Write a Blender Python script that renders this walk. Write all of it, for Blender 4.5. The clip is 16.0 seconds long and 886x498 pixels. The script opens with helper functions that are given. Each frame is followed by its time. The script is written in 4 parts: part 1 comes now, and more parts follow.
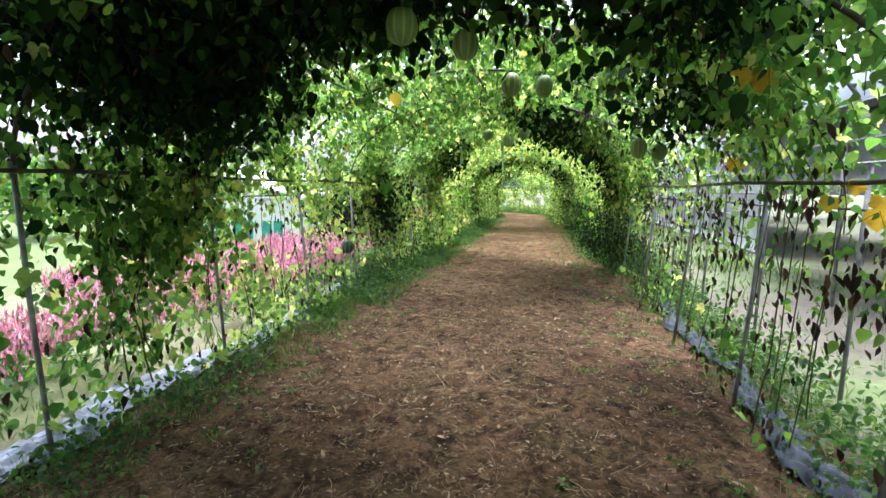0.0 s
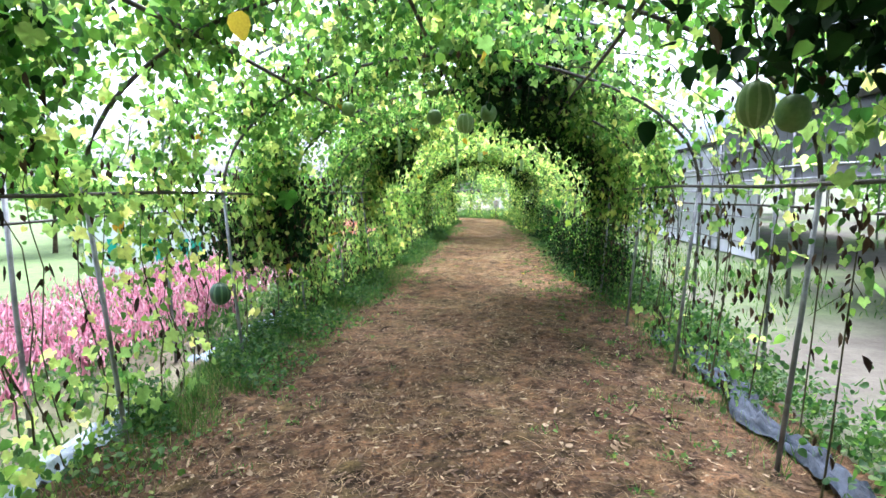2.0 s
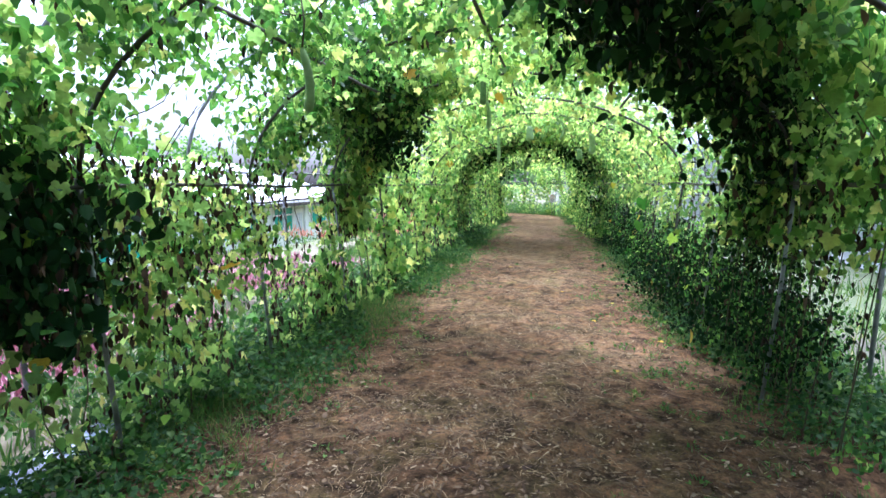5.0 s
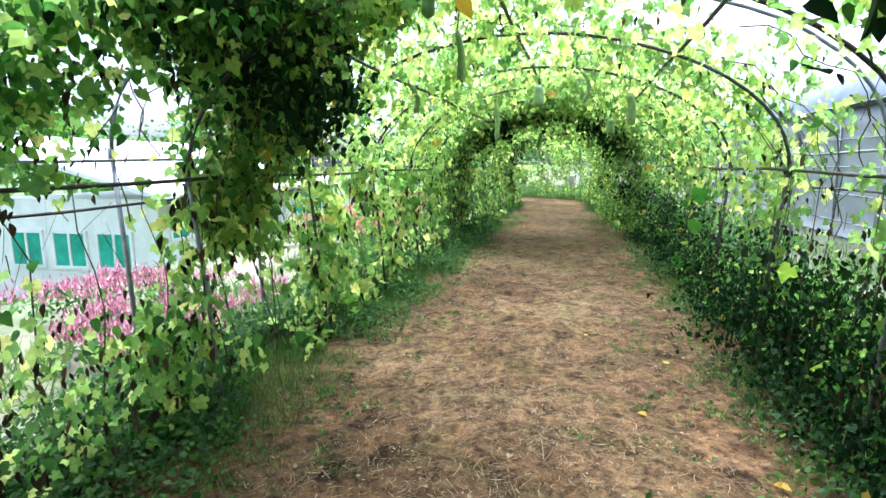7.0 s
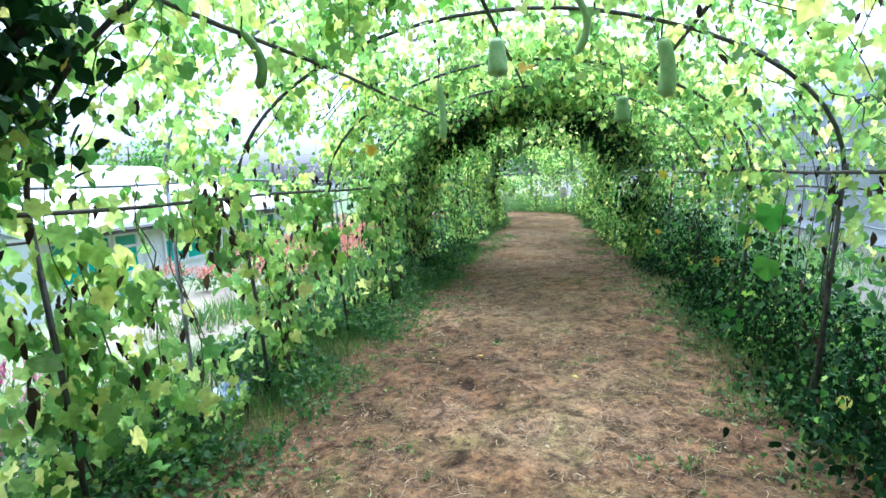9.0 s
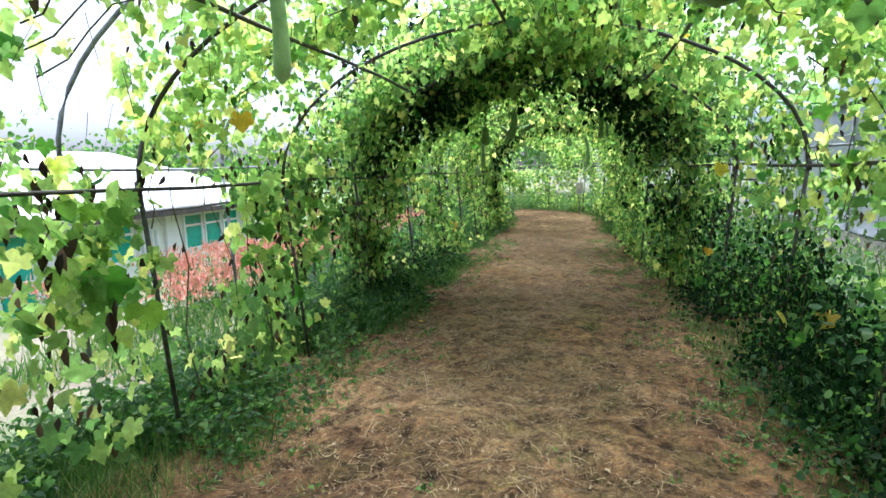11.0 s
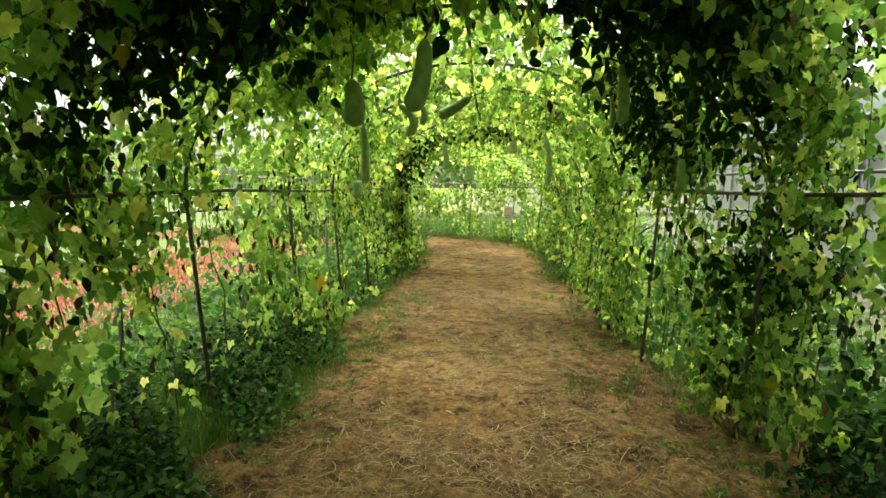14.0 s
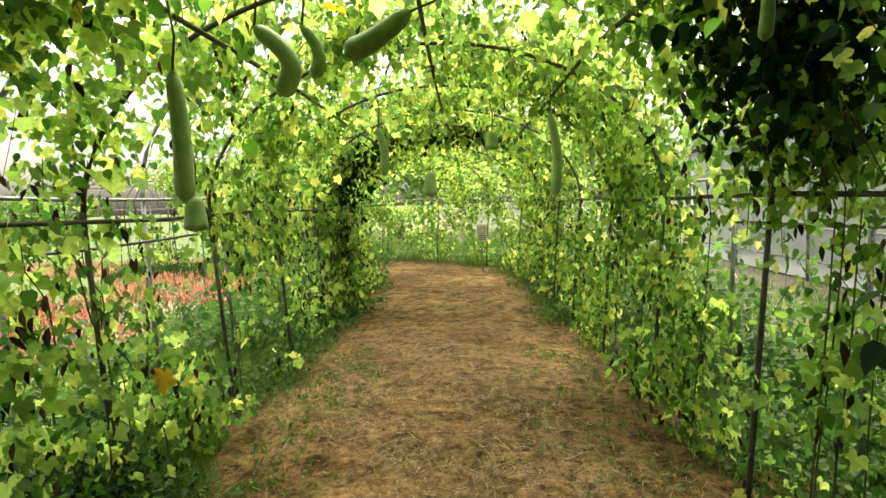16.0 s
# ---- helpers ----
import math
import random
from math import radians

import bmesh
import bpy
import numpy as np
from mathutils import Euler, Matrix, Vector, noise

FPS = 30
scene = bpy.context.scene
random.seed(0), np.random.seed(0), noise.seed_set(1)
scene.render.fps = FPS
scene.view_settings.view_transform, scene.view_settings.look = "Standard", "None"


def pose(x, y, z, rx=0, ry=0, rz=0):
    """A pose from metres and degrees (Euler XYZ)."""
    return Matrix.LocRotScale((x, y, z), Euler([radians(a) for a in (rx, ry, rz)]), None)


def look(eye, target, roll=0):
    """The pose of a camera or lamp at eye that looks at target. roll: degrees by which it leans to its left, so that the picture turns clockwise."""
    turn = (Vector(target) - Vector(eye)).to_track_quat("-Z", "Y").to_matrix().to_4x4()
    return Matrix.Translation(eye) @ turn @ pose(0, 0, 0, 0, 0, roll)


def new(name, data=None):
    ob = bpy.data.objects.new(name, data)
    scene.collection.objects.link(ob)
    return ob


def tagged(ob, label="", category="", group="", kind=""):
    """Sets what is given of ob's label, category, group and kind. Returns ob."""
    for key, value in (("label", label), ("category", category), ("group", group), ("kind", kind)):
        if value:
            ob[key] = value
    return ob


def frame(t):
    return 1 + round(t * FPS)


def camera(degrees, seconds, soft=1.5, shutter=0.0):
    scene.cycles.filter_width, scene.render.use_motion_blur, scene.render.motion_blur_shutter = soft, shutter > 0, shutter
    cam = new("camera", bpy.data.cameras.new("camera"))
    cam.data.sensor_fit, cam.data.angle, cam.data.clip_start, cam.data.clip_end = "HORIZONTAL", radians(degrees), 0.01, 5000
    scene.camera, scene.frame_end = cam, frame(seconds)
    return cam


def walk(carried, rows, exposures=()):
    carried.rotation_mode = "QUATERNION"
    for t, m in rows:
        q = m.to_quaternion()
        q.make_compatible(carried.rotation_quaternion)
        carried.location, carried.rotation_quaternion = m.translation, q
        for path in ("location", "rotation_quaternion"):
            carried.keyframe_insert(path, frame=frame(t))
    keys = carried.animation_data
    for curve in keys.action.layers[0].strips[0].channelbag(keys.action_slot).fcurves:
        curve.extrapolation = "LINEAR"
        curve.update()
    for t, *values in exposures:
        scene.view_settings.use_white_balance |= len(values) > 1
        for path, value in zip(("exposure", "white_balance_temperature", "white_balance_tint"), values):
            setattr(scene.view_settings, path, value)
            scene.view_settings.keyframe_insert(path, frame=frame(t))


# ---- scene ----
cam = camera(78.0, 16.0, 1.55)
PATH = [
    (0, (0.886, -1.611, 1.533), (0.524, 0.343, 1.314), 0.8),
    (0.5, (0.942, -0.882, 1.536), (0.64, 1.088, 1.371), -0.1),
    (1, (0.899, -0.221, 1.556), (0.672, 1.761, 1.413), -0.4),
    (1.5, (0.787, 0.417, 1.575), (0.593, 2.401, 1.409), -0.6),
    (2, (0.661, 1.089, 1.577), (0.453, 3.068, 1.373), -0.8),
    (2.5, (0.518, 1.78, 1.572), (0.273, 3.749, 1.318), -1.3),
    (3, (0.478, 2.488, 1.559), (0.215, 4.447, 1.256), -1.9),
    (3.5, (0.437, 3.164, 1.579), (0.188, 5.125, 1.275), -1.9),
    (4, (0.436, 3.84, 1.58), (0.196, 5.811, 1.34), -0.1),
    (4.2, (0.471, 4.096, 1.599), (0.185, 6.063, 1.375), 0.3),
    (6.3, (0.766, 6.892, 1.618), (0.319, 8.82, 1.332), -0.7),
    (6.5, (0.706, 7.195, 1.657), (0.261, 9.123, 1.363), -0.7),
    (7, (0.628, 7.909, 1.684), (0.16, 9.829, 1.377), -0.7),
    (7.5, (0.602, 8.657, 1.668), (0.113, 10.57, 1.351), -0.8),
    (8, (0.612, 9.375, 1.655), (0.105, 11.283, 1.332), -1.0),
    (8.5, (0.612, 10.078, 1.662), (0.133, 11.997, 1.363), -2.0),
    (9, (0.618, 10.685, 1.676), (0.168, 12.617, 1.418), -2.8),
    (9.2, (0.625, 10.96, 1.675), (0.196, 12.899, 1.44), -3.6),
    (11.3, (0.721, 13.85, 1.643), (0.203, 15.758, 1.336), -2.0),
    (11.5, (0.664, 14.133, 1.648), (0.193, 16.048, 1.316), -2.3),
    (12, (0.52, 14.923, 1.644), (0.073, 16.838, 1.28), -2.1),
    (12.5, (0.373, 15.565, 1.638), (-0.06, 17.503, 1.4), -0.8),
    (13, (0.308, 16.299, 1.635), (-0.047, 18.255, 1.414), -0.4),
    (13.5, (0.256, 16.998, 1.639), (-0.021, 18.964, 1.404), 0.4),
    (14, (0.204, 17.653, 1.642), (-0.003, 19.629, 1.414), -0.0),
    (14.5, (0.223, 18.284, 1.638), (0.053, 20.265, 1.424), -0.7),
    (15, (0.174, 18.89, 1.639), (0.063, 20.875, 1.426), -1.9),
    (15.5, (0.188, 19.493, 1.64), (0.071, 21.478, 1.427), -2.5),
    (16, (0.154, 20.051, 1.629), (0.051, 22.042, 1.46), -2.1),
]
walk(cam, [(t, look(eye, target, roll)) for t, eye, target, roll in PATH],
     exposures=[(0, 2.1, 5800, 19), (1, 2.24, 5650, 20), (2, 2.22, 5500, 19), (4, 1.9, 5000, 22), (6.5, 2.02, 5250, 18), (7.5, 1.98, 5300, 9), (9, 1.9, 4850, 14), (11.5, 1.64, 5700, 12), (12.5, 1.66, 6300, 9), (13, 1.62, 6600, 8), (13.5, 1.62, 6900, 6), (14, 1.7, 7700, -3), (15.2, 1.92, 8000, -3), (16, 1.62, 7900, 2)])

# ---- light ----
SUN_EL, SUN_AZ = 70.0, 4.0
world = bpy.data.worlds.new("overcast_sky")
scene.world = world
world.use_nodes = True
wn, wl = world.node_tree.nodes, world.node_tree.links
sky = wn.new("ShaderNodeTexSky")
sky.sky_type = "NISHITA"
sky.sun_disc = False
sky.sun_elevation, sky.sun_rotation = radians(SUN_EL), radians(SUN_AZ)
sky.dust_density, sky.air_density = 6.0, 1.0
hazy = wn.new("ShaderNodeHueSaturation")
hazy.inputs["Saturation"].default_value = 0.35
wl.new(sky.outputs[0], hazy.inputs["Color"])
wl.new(hazy.outputs[0], wn["Background"].inputs["Color"])
wn["Background"].inputs["Strength"].default_value = 0.15
sun = new("sun", bpy.data.lights.new("sun", "SUN"))
sun.data.energy, sun.data.angle, sun.data.color = 1.5, radians(40), (1.0, 0.95, 0.86)
az = radians(SUN_AZ)
sun.matrix_world = look((30 * math.sin(az), 30 * math.cos(az), 30 * math.tan(radians(SUN_EL))), (0, 0, 0))


# ---- materials ----
def ramp_colour(nt, fac, colours):
    r = nt.nodes.new("ShaderNodeValToRGB")
    e = r.color_ramp.elements
    while len(e) < len(colours):
        e.new(0.5)
    for i, (p, c) in enumerate(colours):
        e[i].position, e[i].color = p, (*c, 1)
    nt.links.new(fac, r.inputs["Fac"])
    return r.outputs["Color"]


def noise_node(nt, scale, detail=5.0, rough=0.6, dist=0.0):
    tc = nt.nodes.new("ShaderNodeTexCoord")
    n = nt.nodes.new("ShaderNodeTexNoise")
    n.inputs["Scale"].default_value, n.inputs["Detail"].default_value = scale, detail
    n.inputs["Roughness"].default_value, n.inputs["Distortion"].default_value = rough, dist
    nt.links.new(tc.outputs["Object"], n.inputs["Vector"])
    return n


def blend(nt, a, b, fac, mode="MIX"):
    m = nt.nodes.new("ShaderNodeMix")
    m.data_type, m.blend_type = "RGBA", mode
    for sock, v in ((m.inputs[6], a), (m.inputs[7], b), (m.inputs[0], fac)):
        if isinstance(v, (int, float)):
            sock.default_value = v
        elif isinstance(v, tuple):
            sock.default_value = (*v, 1)
        else:
            nt.links.new(v, sock)
    return m.outputs[2]


def plain(name, low, high, scale, rough=0.7, metal=0.0, bump=0.2, fine=6.0):
    """Two colours mixed by noise at two scales, with relief."""
    m = bpy.data.materials.new(name)
    m.use_nodes = True
    nt = m.node_tree
    b = nt.nodes["Principled BSDF"]
    n1, n2 = noise_node(nt, scale), noise_node(nt, scale * fine, 4, 0.7)
    c = ramp_colour(nt, n1.outputs["Fac"], [(0.35, low), (0.65, high)])
    c = blend(nt, c, ramp_colour(nt, n2.outputs["Fac"], [(0.3, (0.45,) * 3), (0.7, (0.55,) * 3)]), 0.7, "OVERLAY")
    nt.links.new(c, b.inputs["Base Color"])
    b.inputs["Roughness"].default_value, b.inputs["Metallic"].default_value = rough, metal
    if bump:
        bp = nt.nodes.new("ShaderNodeBump")
        bp.inputs["Strength"].default_value, bp.inputs["Distance"].default_value = bump, 0.01
        nt.links.new(n2.outputs["Fac"], bp.inputs["Height"])
        nt.links.new(bp.outputs[0], b.inputs["Normal"])
    return m


def leafy(name, colours, through_light=0.5, rough=0.45, veins=14.0, per_object=False, tint=(0.9, 1.0, 0.42), gain=2.0, gloss=0.25):
    """Thin leaf: gloss above, light passing through; colour differs leaf by leaf."""
    m = bpy.data.materials.new(name)
    m.use_nodes = True
    nt = m.node_tree
    b = nt.nodes["Principled BSDF"]
    if per_object:
        rnd = nt.nodes.new("ShaderNodeObjectInfo").outputs["Random"]
    else:
        rnd = nt.nodes.new("ShaderNodeNewGeometry").outputs["Random Per Island"]
    c = ramp_colour(nt, rnd, colours)
    n = noise_node(nt, veins, 3, 0.6)
    c = blend(nt, c, ramp_colour(nt, n.outputs["Fac"], [(0.3, (0.35,) * 3), (0.7, (0.62,) * 3)]), 0.6, "OVERLAY")
    nt.links.new(c, b.inputs["Base Color"])
    b.inputs["Roughness"].default_value = rough
    b.inputs["Specular IOR Level"].default_value = gloss
    tr = nt.nodes.new("ShaderNodeBsdfTranslucent")
    warm = blend(nt, c, tint, 0.8, "MULTIPLY")
    passed = blend(nt, warm, (gain, gain, gain), 1.0, "MULTIPLY")
    nt.links.new(passed, tr.inputs["Color"])
    mix = nt.nodes.new("ShaderNodeMixShader")
    mix.inputs[0].default_value = through_light
    nt.links.new(b.outputs[0], mix.inputs[1])
    nt.links.new(tr.outputs[0], mix.inputs[2])
    nt.links.new(mix.outputs[0], nt.nodes["Material Output"].inputs["Surface"])
    return m


M_GREEN = leafy("vine_leaf", [(0.0, (0.024, 0.068, 0.02)), (0.4, (0.048, 0.11, 0.03)), (0.75, (0.085, 0.16, 0.042)), (1.0, (0.15, 0.23, 0.06))], 0.6, 0.5, gain=2.8)
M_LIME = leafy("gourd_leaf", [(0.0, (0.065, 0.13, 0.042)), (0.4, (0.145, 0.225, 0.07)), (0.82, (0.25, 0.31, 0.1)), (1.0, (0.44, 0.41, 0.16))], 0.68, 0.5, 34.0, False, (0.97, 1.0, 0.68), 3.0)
# Near-black leaf: the shade of thick clumps and low verges sits in its colour.
M_SHADE_LEAF = leafy("shade_dark_leaf", [(0.0, (0.006, 0.022, 0.007)), (0.6, (0.012, 0.04, 0.011)), (1.0, (0.028, 0.07, 0.018))], 0.1, 0.65, gain=1.2, gloss=0.08)
M_DRY = leafy("dry_leaf", [(0.0, (0.018, 0.013, 0.009)), (0.6, (0.05, 0.032, 0.02)), (1.0, (0.15, 0.1, 0.06))], 0.15, 0.8, 14.0, False, (1, 0.8, 0.6), 1.0)
M_YELLOW = leafy("yellow_leaf", [(0.0, (0.48, 0.31, 0.04)), (0.6, (0.56, 0.43, 0.07)), (1.0, (0.45, 0.45, 0.06))], 0.4, 0.6, 14.0, True, (1, 0.9, 0.3), 1.5)
M_BIG = leafy("broad_leaf", [(0.0, (0.045, 0.14, 0.025)), (0.5, (0.09, 0.2, 0.035)), (1.0, (0.24, 0.32, 0.06))], 0.5, 0.45, 14.0, True)
M_GRASS = leafy("grass_blade", [(0.0, (0.03, 0.085, 0.022)), (0.5, (0.07, 0.155, 0.038)), (0.85, (0.12, 0.21, 0.055)), (1.0, (0.3, 0.28, 0.13))], 0.35, 0.55)
M_WEED = leafy("weed_leaf", [(0.0, (0.025, 0.07, 0.022)), (0.6, (0.055, 0.125, 0.038)), (1.0, (0.13, 0.21, 0.06))], 0.45, 0.5)
M_STRAW = leafy("straw", [(0.0, (0.09, 0.052, 0.03)), (0.5, (0.23, 0.15, 0.08)), (0.85, (0.4, 0.29, 0.16)), (1.0, (0.58, 0.46, 0.28))], 0.1, 0.8, 14.0, False, (1, 0.9, 0.7), 1.0)
M_SCRAP = leafy("leaf_scrap", [(0.0, (0.05, 0.03, 0.02)), (0.5, (0.13, 0.086, 0.052)), (0.85, (0.22, 0.155, 0.095)), (1.0, (0.4, 0.31, 0.2))], 0.1, 0.9, 14.0, False, (1, 0.9, 0.7), 1.0)
M_STEM = plain("vine_stem", (0.03, 0.035, 0.012), (0.09, 0.08, 0.03), 30, 0.8)
M_PINK = leafy("pink_plume", [(0.0, (0.45, 0.14, 0.2)), (0.5, (0.66, 0.32, 0.39)), (1.0, (0.8, 0.54, 0.58))], 0.35, 0.7, 14.0, False, (1, 0.7, 0.9), 1.2)
M_CORAL = leafy("coral_plume", [(0.0, (0.6, 0.22, 0.15)), (0.6, (0.74, 0.36, 0.26)), (1.0, (0.82, 0.52, 0.42))], 0.35, 0.7, 14.0, False, (1, 0.8, 0.7), 1.2)
M_PIPE = plain("galvanised_pipe", (0.16, 0.165, 0.17), (0.36, 0.37, 0.38), 9, 0.5, 0.55, 0.1)
# Dark pipe; on the vine hoops it holds their backlit shade in colour.
M_PIPE_DARK = plain("dark_pipe", (0.035, 0.032, 0.027), (0.1, 0.092, 0.08), 12, 0.6, 0.4, 0.2)
M_FILM_D = plain("dark_mulch_film", (0.014, 0.02, 0.032), (0.05, 0.07, 0.1), 9, 0.75, 0.0, 0.5)
M_FILM = plain("mulch_film", (0.15, 0.2, 0.27), (0.48, 0.55, 0.64), 7, 0.35, 0.0, 0.5)
M_FILM_W = plain("greenhouse_film", (0.56, 0.59, 0.6), (0.72, 0.75, 0.76), 1.2, 0.35, 0.0, 0.1)
M_MESH = plain("shade_screen", (0.16, 0.17, 0.18), (0.26, 0.27, 0.28), 2.0, 0.8, 0.0, 0.2)
M_ROOF = plain("roof_sheet", (0.42, 0.47, 0.52), (0.6, 0.65, 0.7), 1.0, 0.4, 0.1, 0.05)
M_WHITE = plain("white_paint", (0.7, 0.71, 0.7), (0.82, 0.83, 0.82), 2.0, 0.5, 0.0, 0.03)
M_TEAL = plain("teal_glass", (0.018, 0.27, 0.2), (0.045, 0.42, 0.33), 1.5, 0.15, 0.0, 0.0)
M_BARK = plain("bark", (0.05, 0.035, 0.022), (0.14, 0.1, 0.07), 8, 0.9, 0.0, 0.6)
M_CORD = plain("cord", (0.1, 0.1, 0.09), (0.2, 0.2, 0.18), 30, 0.8)


def soil_material():
    m = bpy.data.materials.new("trodden_soil")
    m.use_nodes = True
    nt = m.node_tree
    b = nt.nodes["Principled BSDF"]
    big, mid, fine = noise_node(nt, 0.55, 4, 0.6), noise_node(nt, 5.0, 6, 0.7, 0.6), noise_node(nt, 60.0, 5, 0.75)
    grey = ramp_colour(nt, big.outputs["Fac"], [(0.3, (0.052, 0.032, 0.018)), (0.52, (0.106, 0.069, 0.038)), (0.72, (0.185, 0.125, 0.073))])
    red = ramp_colour(nt, big.outputs["Fac"], [(0.3, (0.085, 0.051, 0.026)), (0.52, (0.158, 0.1, 0.05)), (0.72, (0.25, 0.174, 0.096))])
    geo = nt.nodes.new("ShaderNodeNewGeometry")
    sep = nt.nodes.new("ShaderNodeSeparateXYZ")
    nt.links.new(geo.outputs["Position"], sep.inputs[0])
    span = nt.nodes.new("ShaderNodeMapRange")
    span.inputs["From Min"].default_value, span.inputs["From Max"].default_value = 6.0, 12.0
    nt.links.new(sep.outputs["Y"], span.inputs["Value"])
    c = blend(nt, grey, red, span.outputs[0])
    tan = ramp_colour(nt, big.outputs["Fac"], [(0.3, (0.09, 0.056, 0.026)), (0.52, (0.17, 0.112, 0.052)), (0.72, (0.26, 0.18, 0.095))])
    far = nt.nodes.new("ShaderNodeMapRange")
    far.inputs["From Min"].default_value, far.inputs["From Max"].default_value = 15.0, 21.0
    nt.links.new(sep.outputs["Y"], far.inputs["Value"])
    c = blend(nt, c, tan, far.outputs[0])
    blot = noise_node(nt, 2.2, 5, 0.65, 0.4)
    hue = ramp_colour(nt, blot.outputs["Fac"], [(0.36, (0.42, 0.5, 0.34)), (0.46, (0.5, 0.5, 0.48)), (0.54, (0.56, 0.48, 0.44)), (0.64, (0.56, 0.5, 0.55))])
    c = blend(nt, c, hue, 0.7, "OVERLAY")
    c2 = ramp_colour(nt, mid.outputs["Fac"], [(0.36, (0.08, 0.07, 0.065)), (0.5, (0.5, 0.5, 0.5)), (0.66, (0.86, 0.83, 0.78))])
    c = blend(nt, c, c2, 0.85, "OVERLAY")
    clod = noise_node(nt, 15.0, 4, 0.6, 0.3)
    c = blend(nt, c, ramp_colour(nt, clod.outputs["Fac"], [(0.36, (0.16, 0.15, 0.15)), (0.48, (0.5, 0.5, 0.5)), (0.64, (0.74, 0.72, 0.68))]), 0.7, "OVERLAY")
    c = blend(nt, c, ramp_colour(nt, fine.outputs["Fac"], [(0.3, (0.2,) * 3), (0.7, (0.76,) * 3)]), 0.8, "OVERLAY")
    nt.links.new(c, b.inputs["Base Color"])
    b.inputs["Roughness"].default_value = 0.95
    b.inputs["Specular IOR Level"].default_value = 0.15
    add = nt.nodes.new("ShaderNodeMath")
    add.operation = "MULTIPLY_ADD"
    add.inputs[1].default_value = 0.35
    nt.links.new(fine.outputs["Fac"], add.inputs[0])
    nt.links.new(mid.outputs["Fac"], add.inputs[2])
    bp = nt.nodes.new("ShaderNodeBump")
    bp.inputs["Strength"].default_value, bp.inputs["Distance"].default_value = 0.9, 0.05
    nt.links.new(add.outputs[0], bp.inputs["Height"])
    nt.links.new(bp.outputs[0], b.inputs["Normal"])
    return m


def field_material():
    m = bpy.data.materials.new("field_ground")
    m.use_nodes = True
    nt = m.node_tree
    b = nt.nodes["Principled BSDF"]
    big, mid, fine = noise_node(nt, 0.25, 4, 0.6), noise_node(nt, 2.5, 6, 0.7), noise_node(nt, 30.0, 5, 0.75)
    soil = ramp_colour(nt, mid.outputs["Fac"], [(0.3, (0.065, 0.054, 0.044)), (0.7, (0.12, 0.102, 0.085))])
    # West soil sandier and paler, with some of its strong sunlight in the colour.
    sandy = ramp_colour(nt, mid.outputs["Fac"], [(0.3, (0.16, 0.125, 0.09)), (0.7, (0.27, 0.22, 0.165))])
    green = ramp_colour(nt, mid.outputs["Fac"], [(0.3, (0.05, 0.1, 0.025)), (0.7, (0.13, 0.2, 0.05))])
    geo = nt.nodes.new("ShaderNodeNewGeometry")
    sep = nt.nodes.new("ShaderNodeSeparateXYZ")
    nt.links.new(geo.outputs["Position"], sep.inputs[0])
    span = nt.nodes.new("ShaderNodeMapRange")
    span.inputs["From Min"].default_value, span.inputs["From Max"].default_value = -5.0, -7.5
    nt.links.new(sep.outputs["X"], span.inputs["Value"])
    west = nt.nodes.new("ShaderNodeMapRange")
    west.inputs["From Min"].default_value, west.inputs["From Max"].default_value = 1.0, -1.0
    nt.links.new(sep.outputs["X"], west.inputs["Value"])
    soil = blend(nt, soil, sandy, west.outputs[0])
    patch = ramp_colour(nt, big.outputs["Fac"], [(0.42, (0.08,) * 3), (0.62, (0.75,) * 3)])
    cover = blend(nt, patch, (0.92, 0.92, 0.92), span.outputs[0])
    c = blend(nt, soil, green, cover)
    c = blend(nt, c, ramp_colour(nt, fine.outputs["Fac"], [(0.3, (0.35,) * 3), (0.7, (0.65,) * 3)]), 0.6, "OVERLAY")
    nt.links.new(c, b.inputs["Base Color"])
    b.inputs["Roughness"].default_value = 0.95
    bp = nt.nodes.new("ShaderNodeBump")
    bp.inputs["Strength"].default_value, bp.inputs["Distance"].default_value = 0.6, 0.03
    nt.links.new(mid.outputs["Fac"], bp.inputs["Height"])
    nt.links.new(bp.outputs[0], b.inputs["Normal"])
    return m


def melon_material(name, base, stripe, scale):
    m = bpy.data.materials.new(name)
    m.use_nodes = True
    nt = m.node_tree
    b = nt.nodes["Principled BSDF"]
    tc = nt.nodes.new("ShaderNodeTexCoord")
    grad = nt.nodes.new("ShaderNodeTexGradient")
    grad.gradient_type = "RADIAL"
    nt.links.new(tc.outputs["Object"], grad.inputs[0])
    mul = nt.nodes.new("ShaderNodeMath")
    mul.operation = "MULTIPLY_ADD"
    mul.inputs[1].default_value = scale * 2 * math.pi
    n = noise_node(nt, 25, 3, 0.6)
    nt.links.new(grad.outputs["Fac"], mul.inputs[0])
    nt.links.new(n.outputs["Fac"], mul.inputs[2])
    s = nt.nodes.new("ShaderNodeMath")
    s.operation = "SINE"
    nt.links.new(mul.outputs[0], s.inputs[0])
    c = ramp_colour(nt, s.outputs[0], [(0.45, base), (0.75, stripe)])
    c = blend(nt, c, ramp_colour(nt, noise_node(nt, 60, 4, 0.6).outputs["Fac"], [(0.3, (0.4,) * 3), (0.7, (0.6,) * 3)]), 0.6, "OVERLAY")
    nt.links.new(c, b.inputs["Base Color"])
    b.inputs["Roughness"].default_value = 0.45
    return m


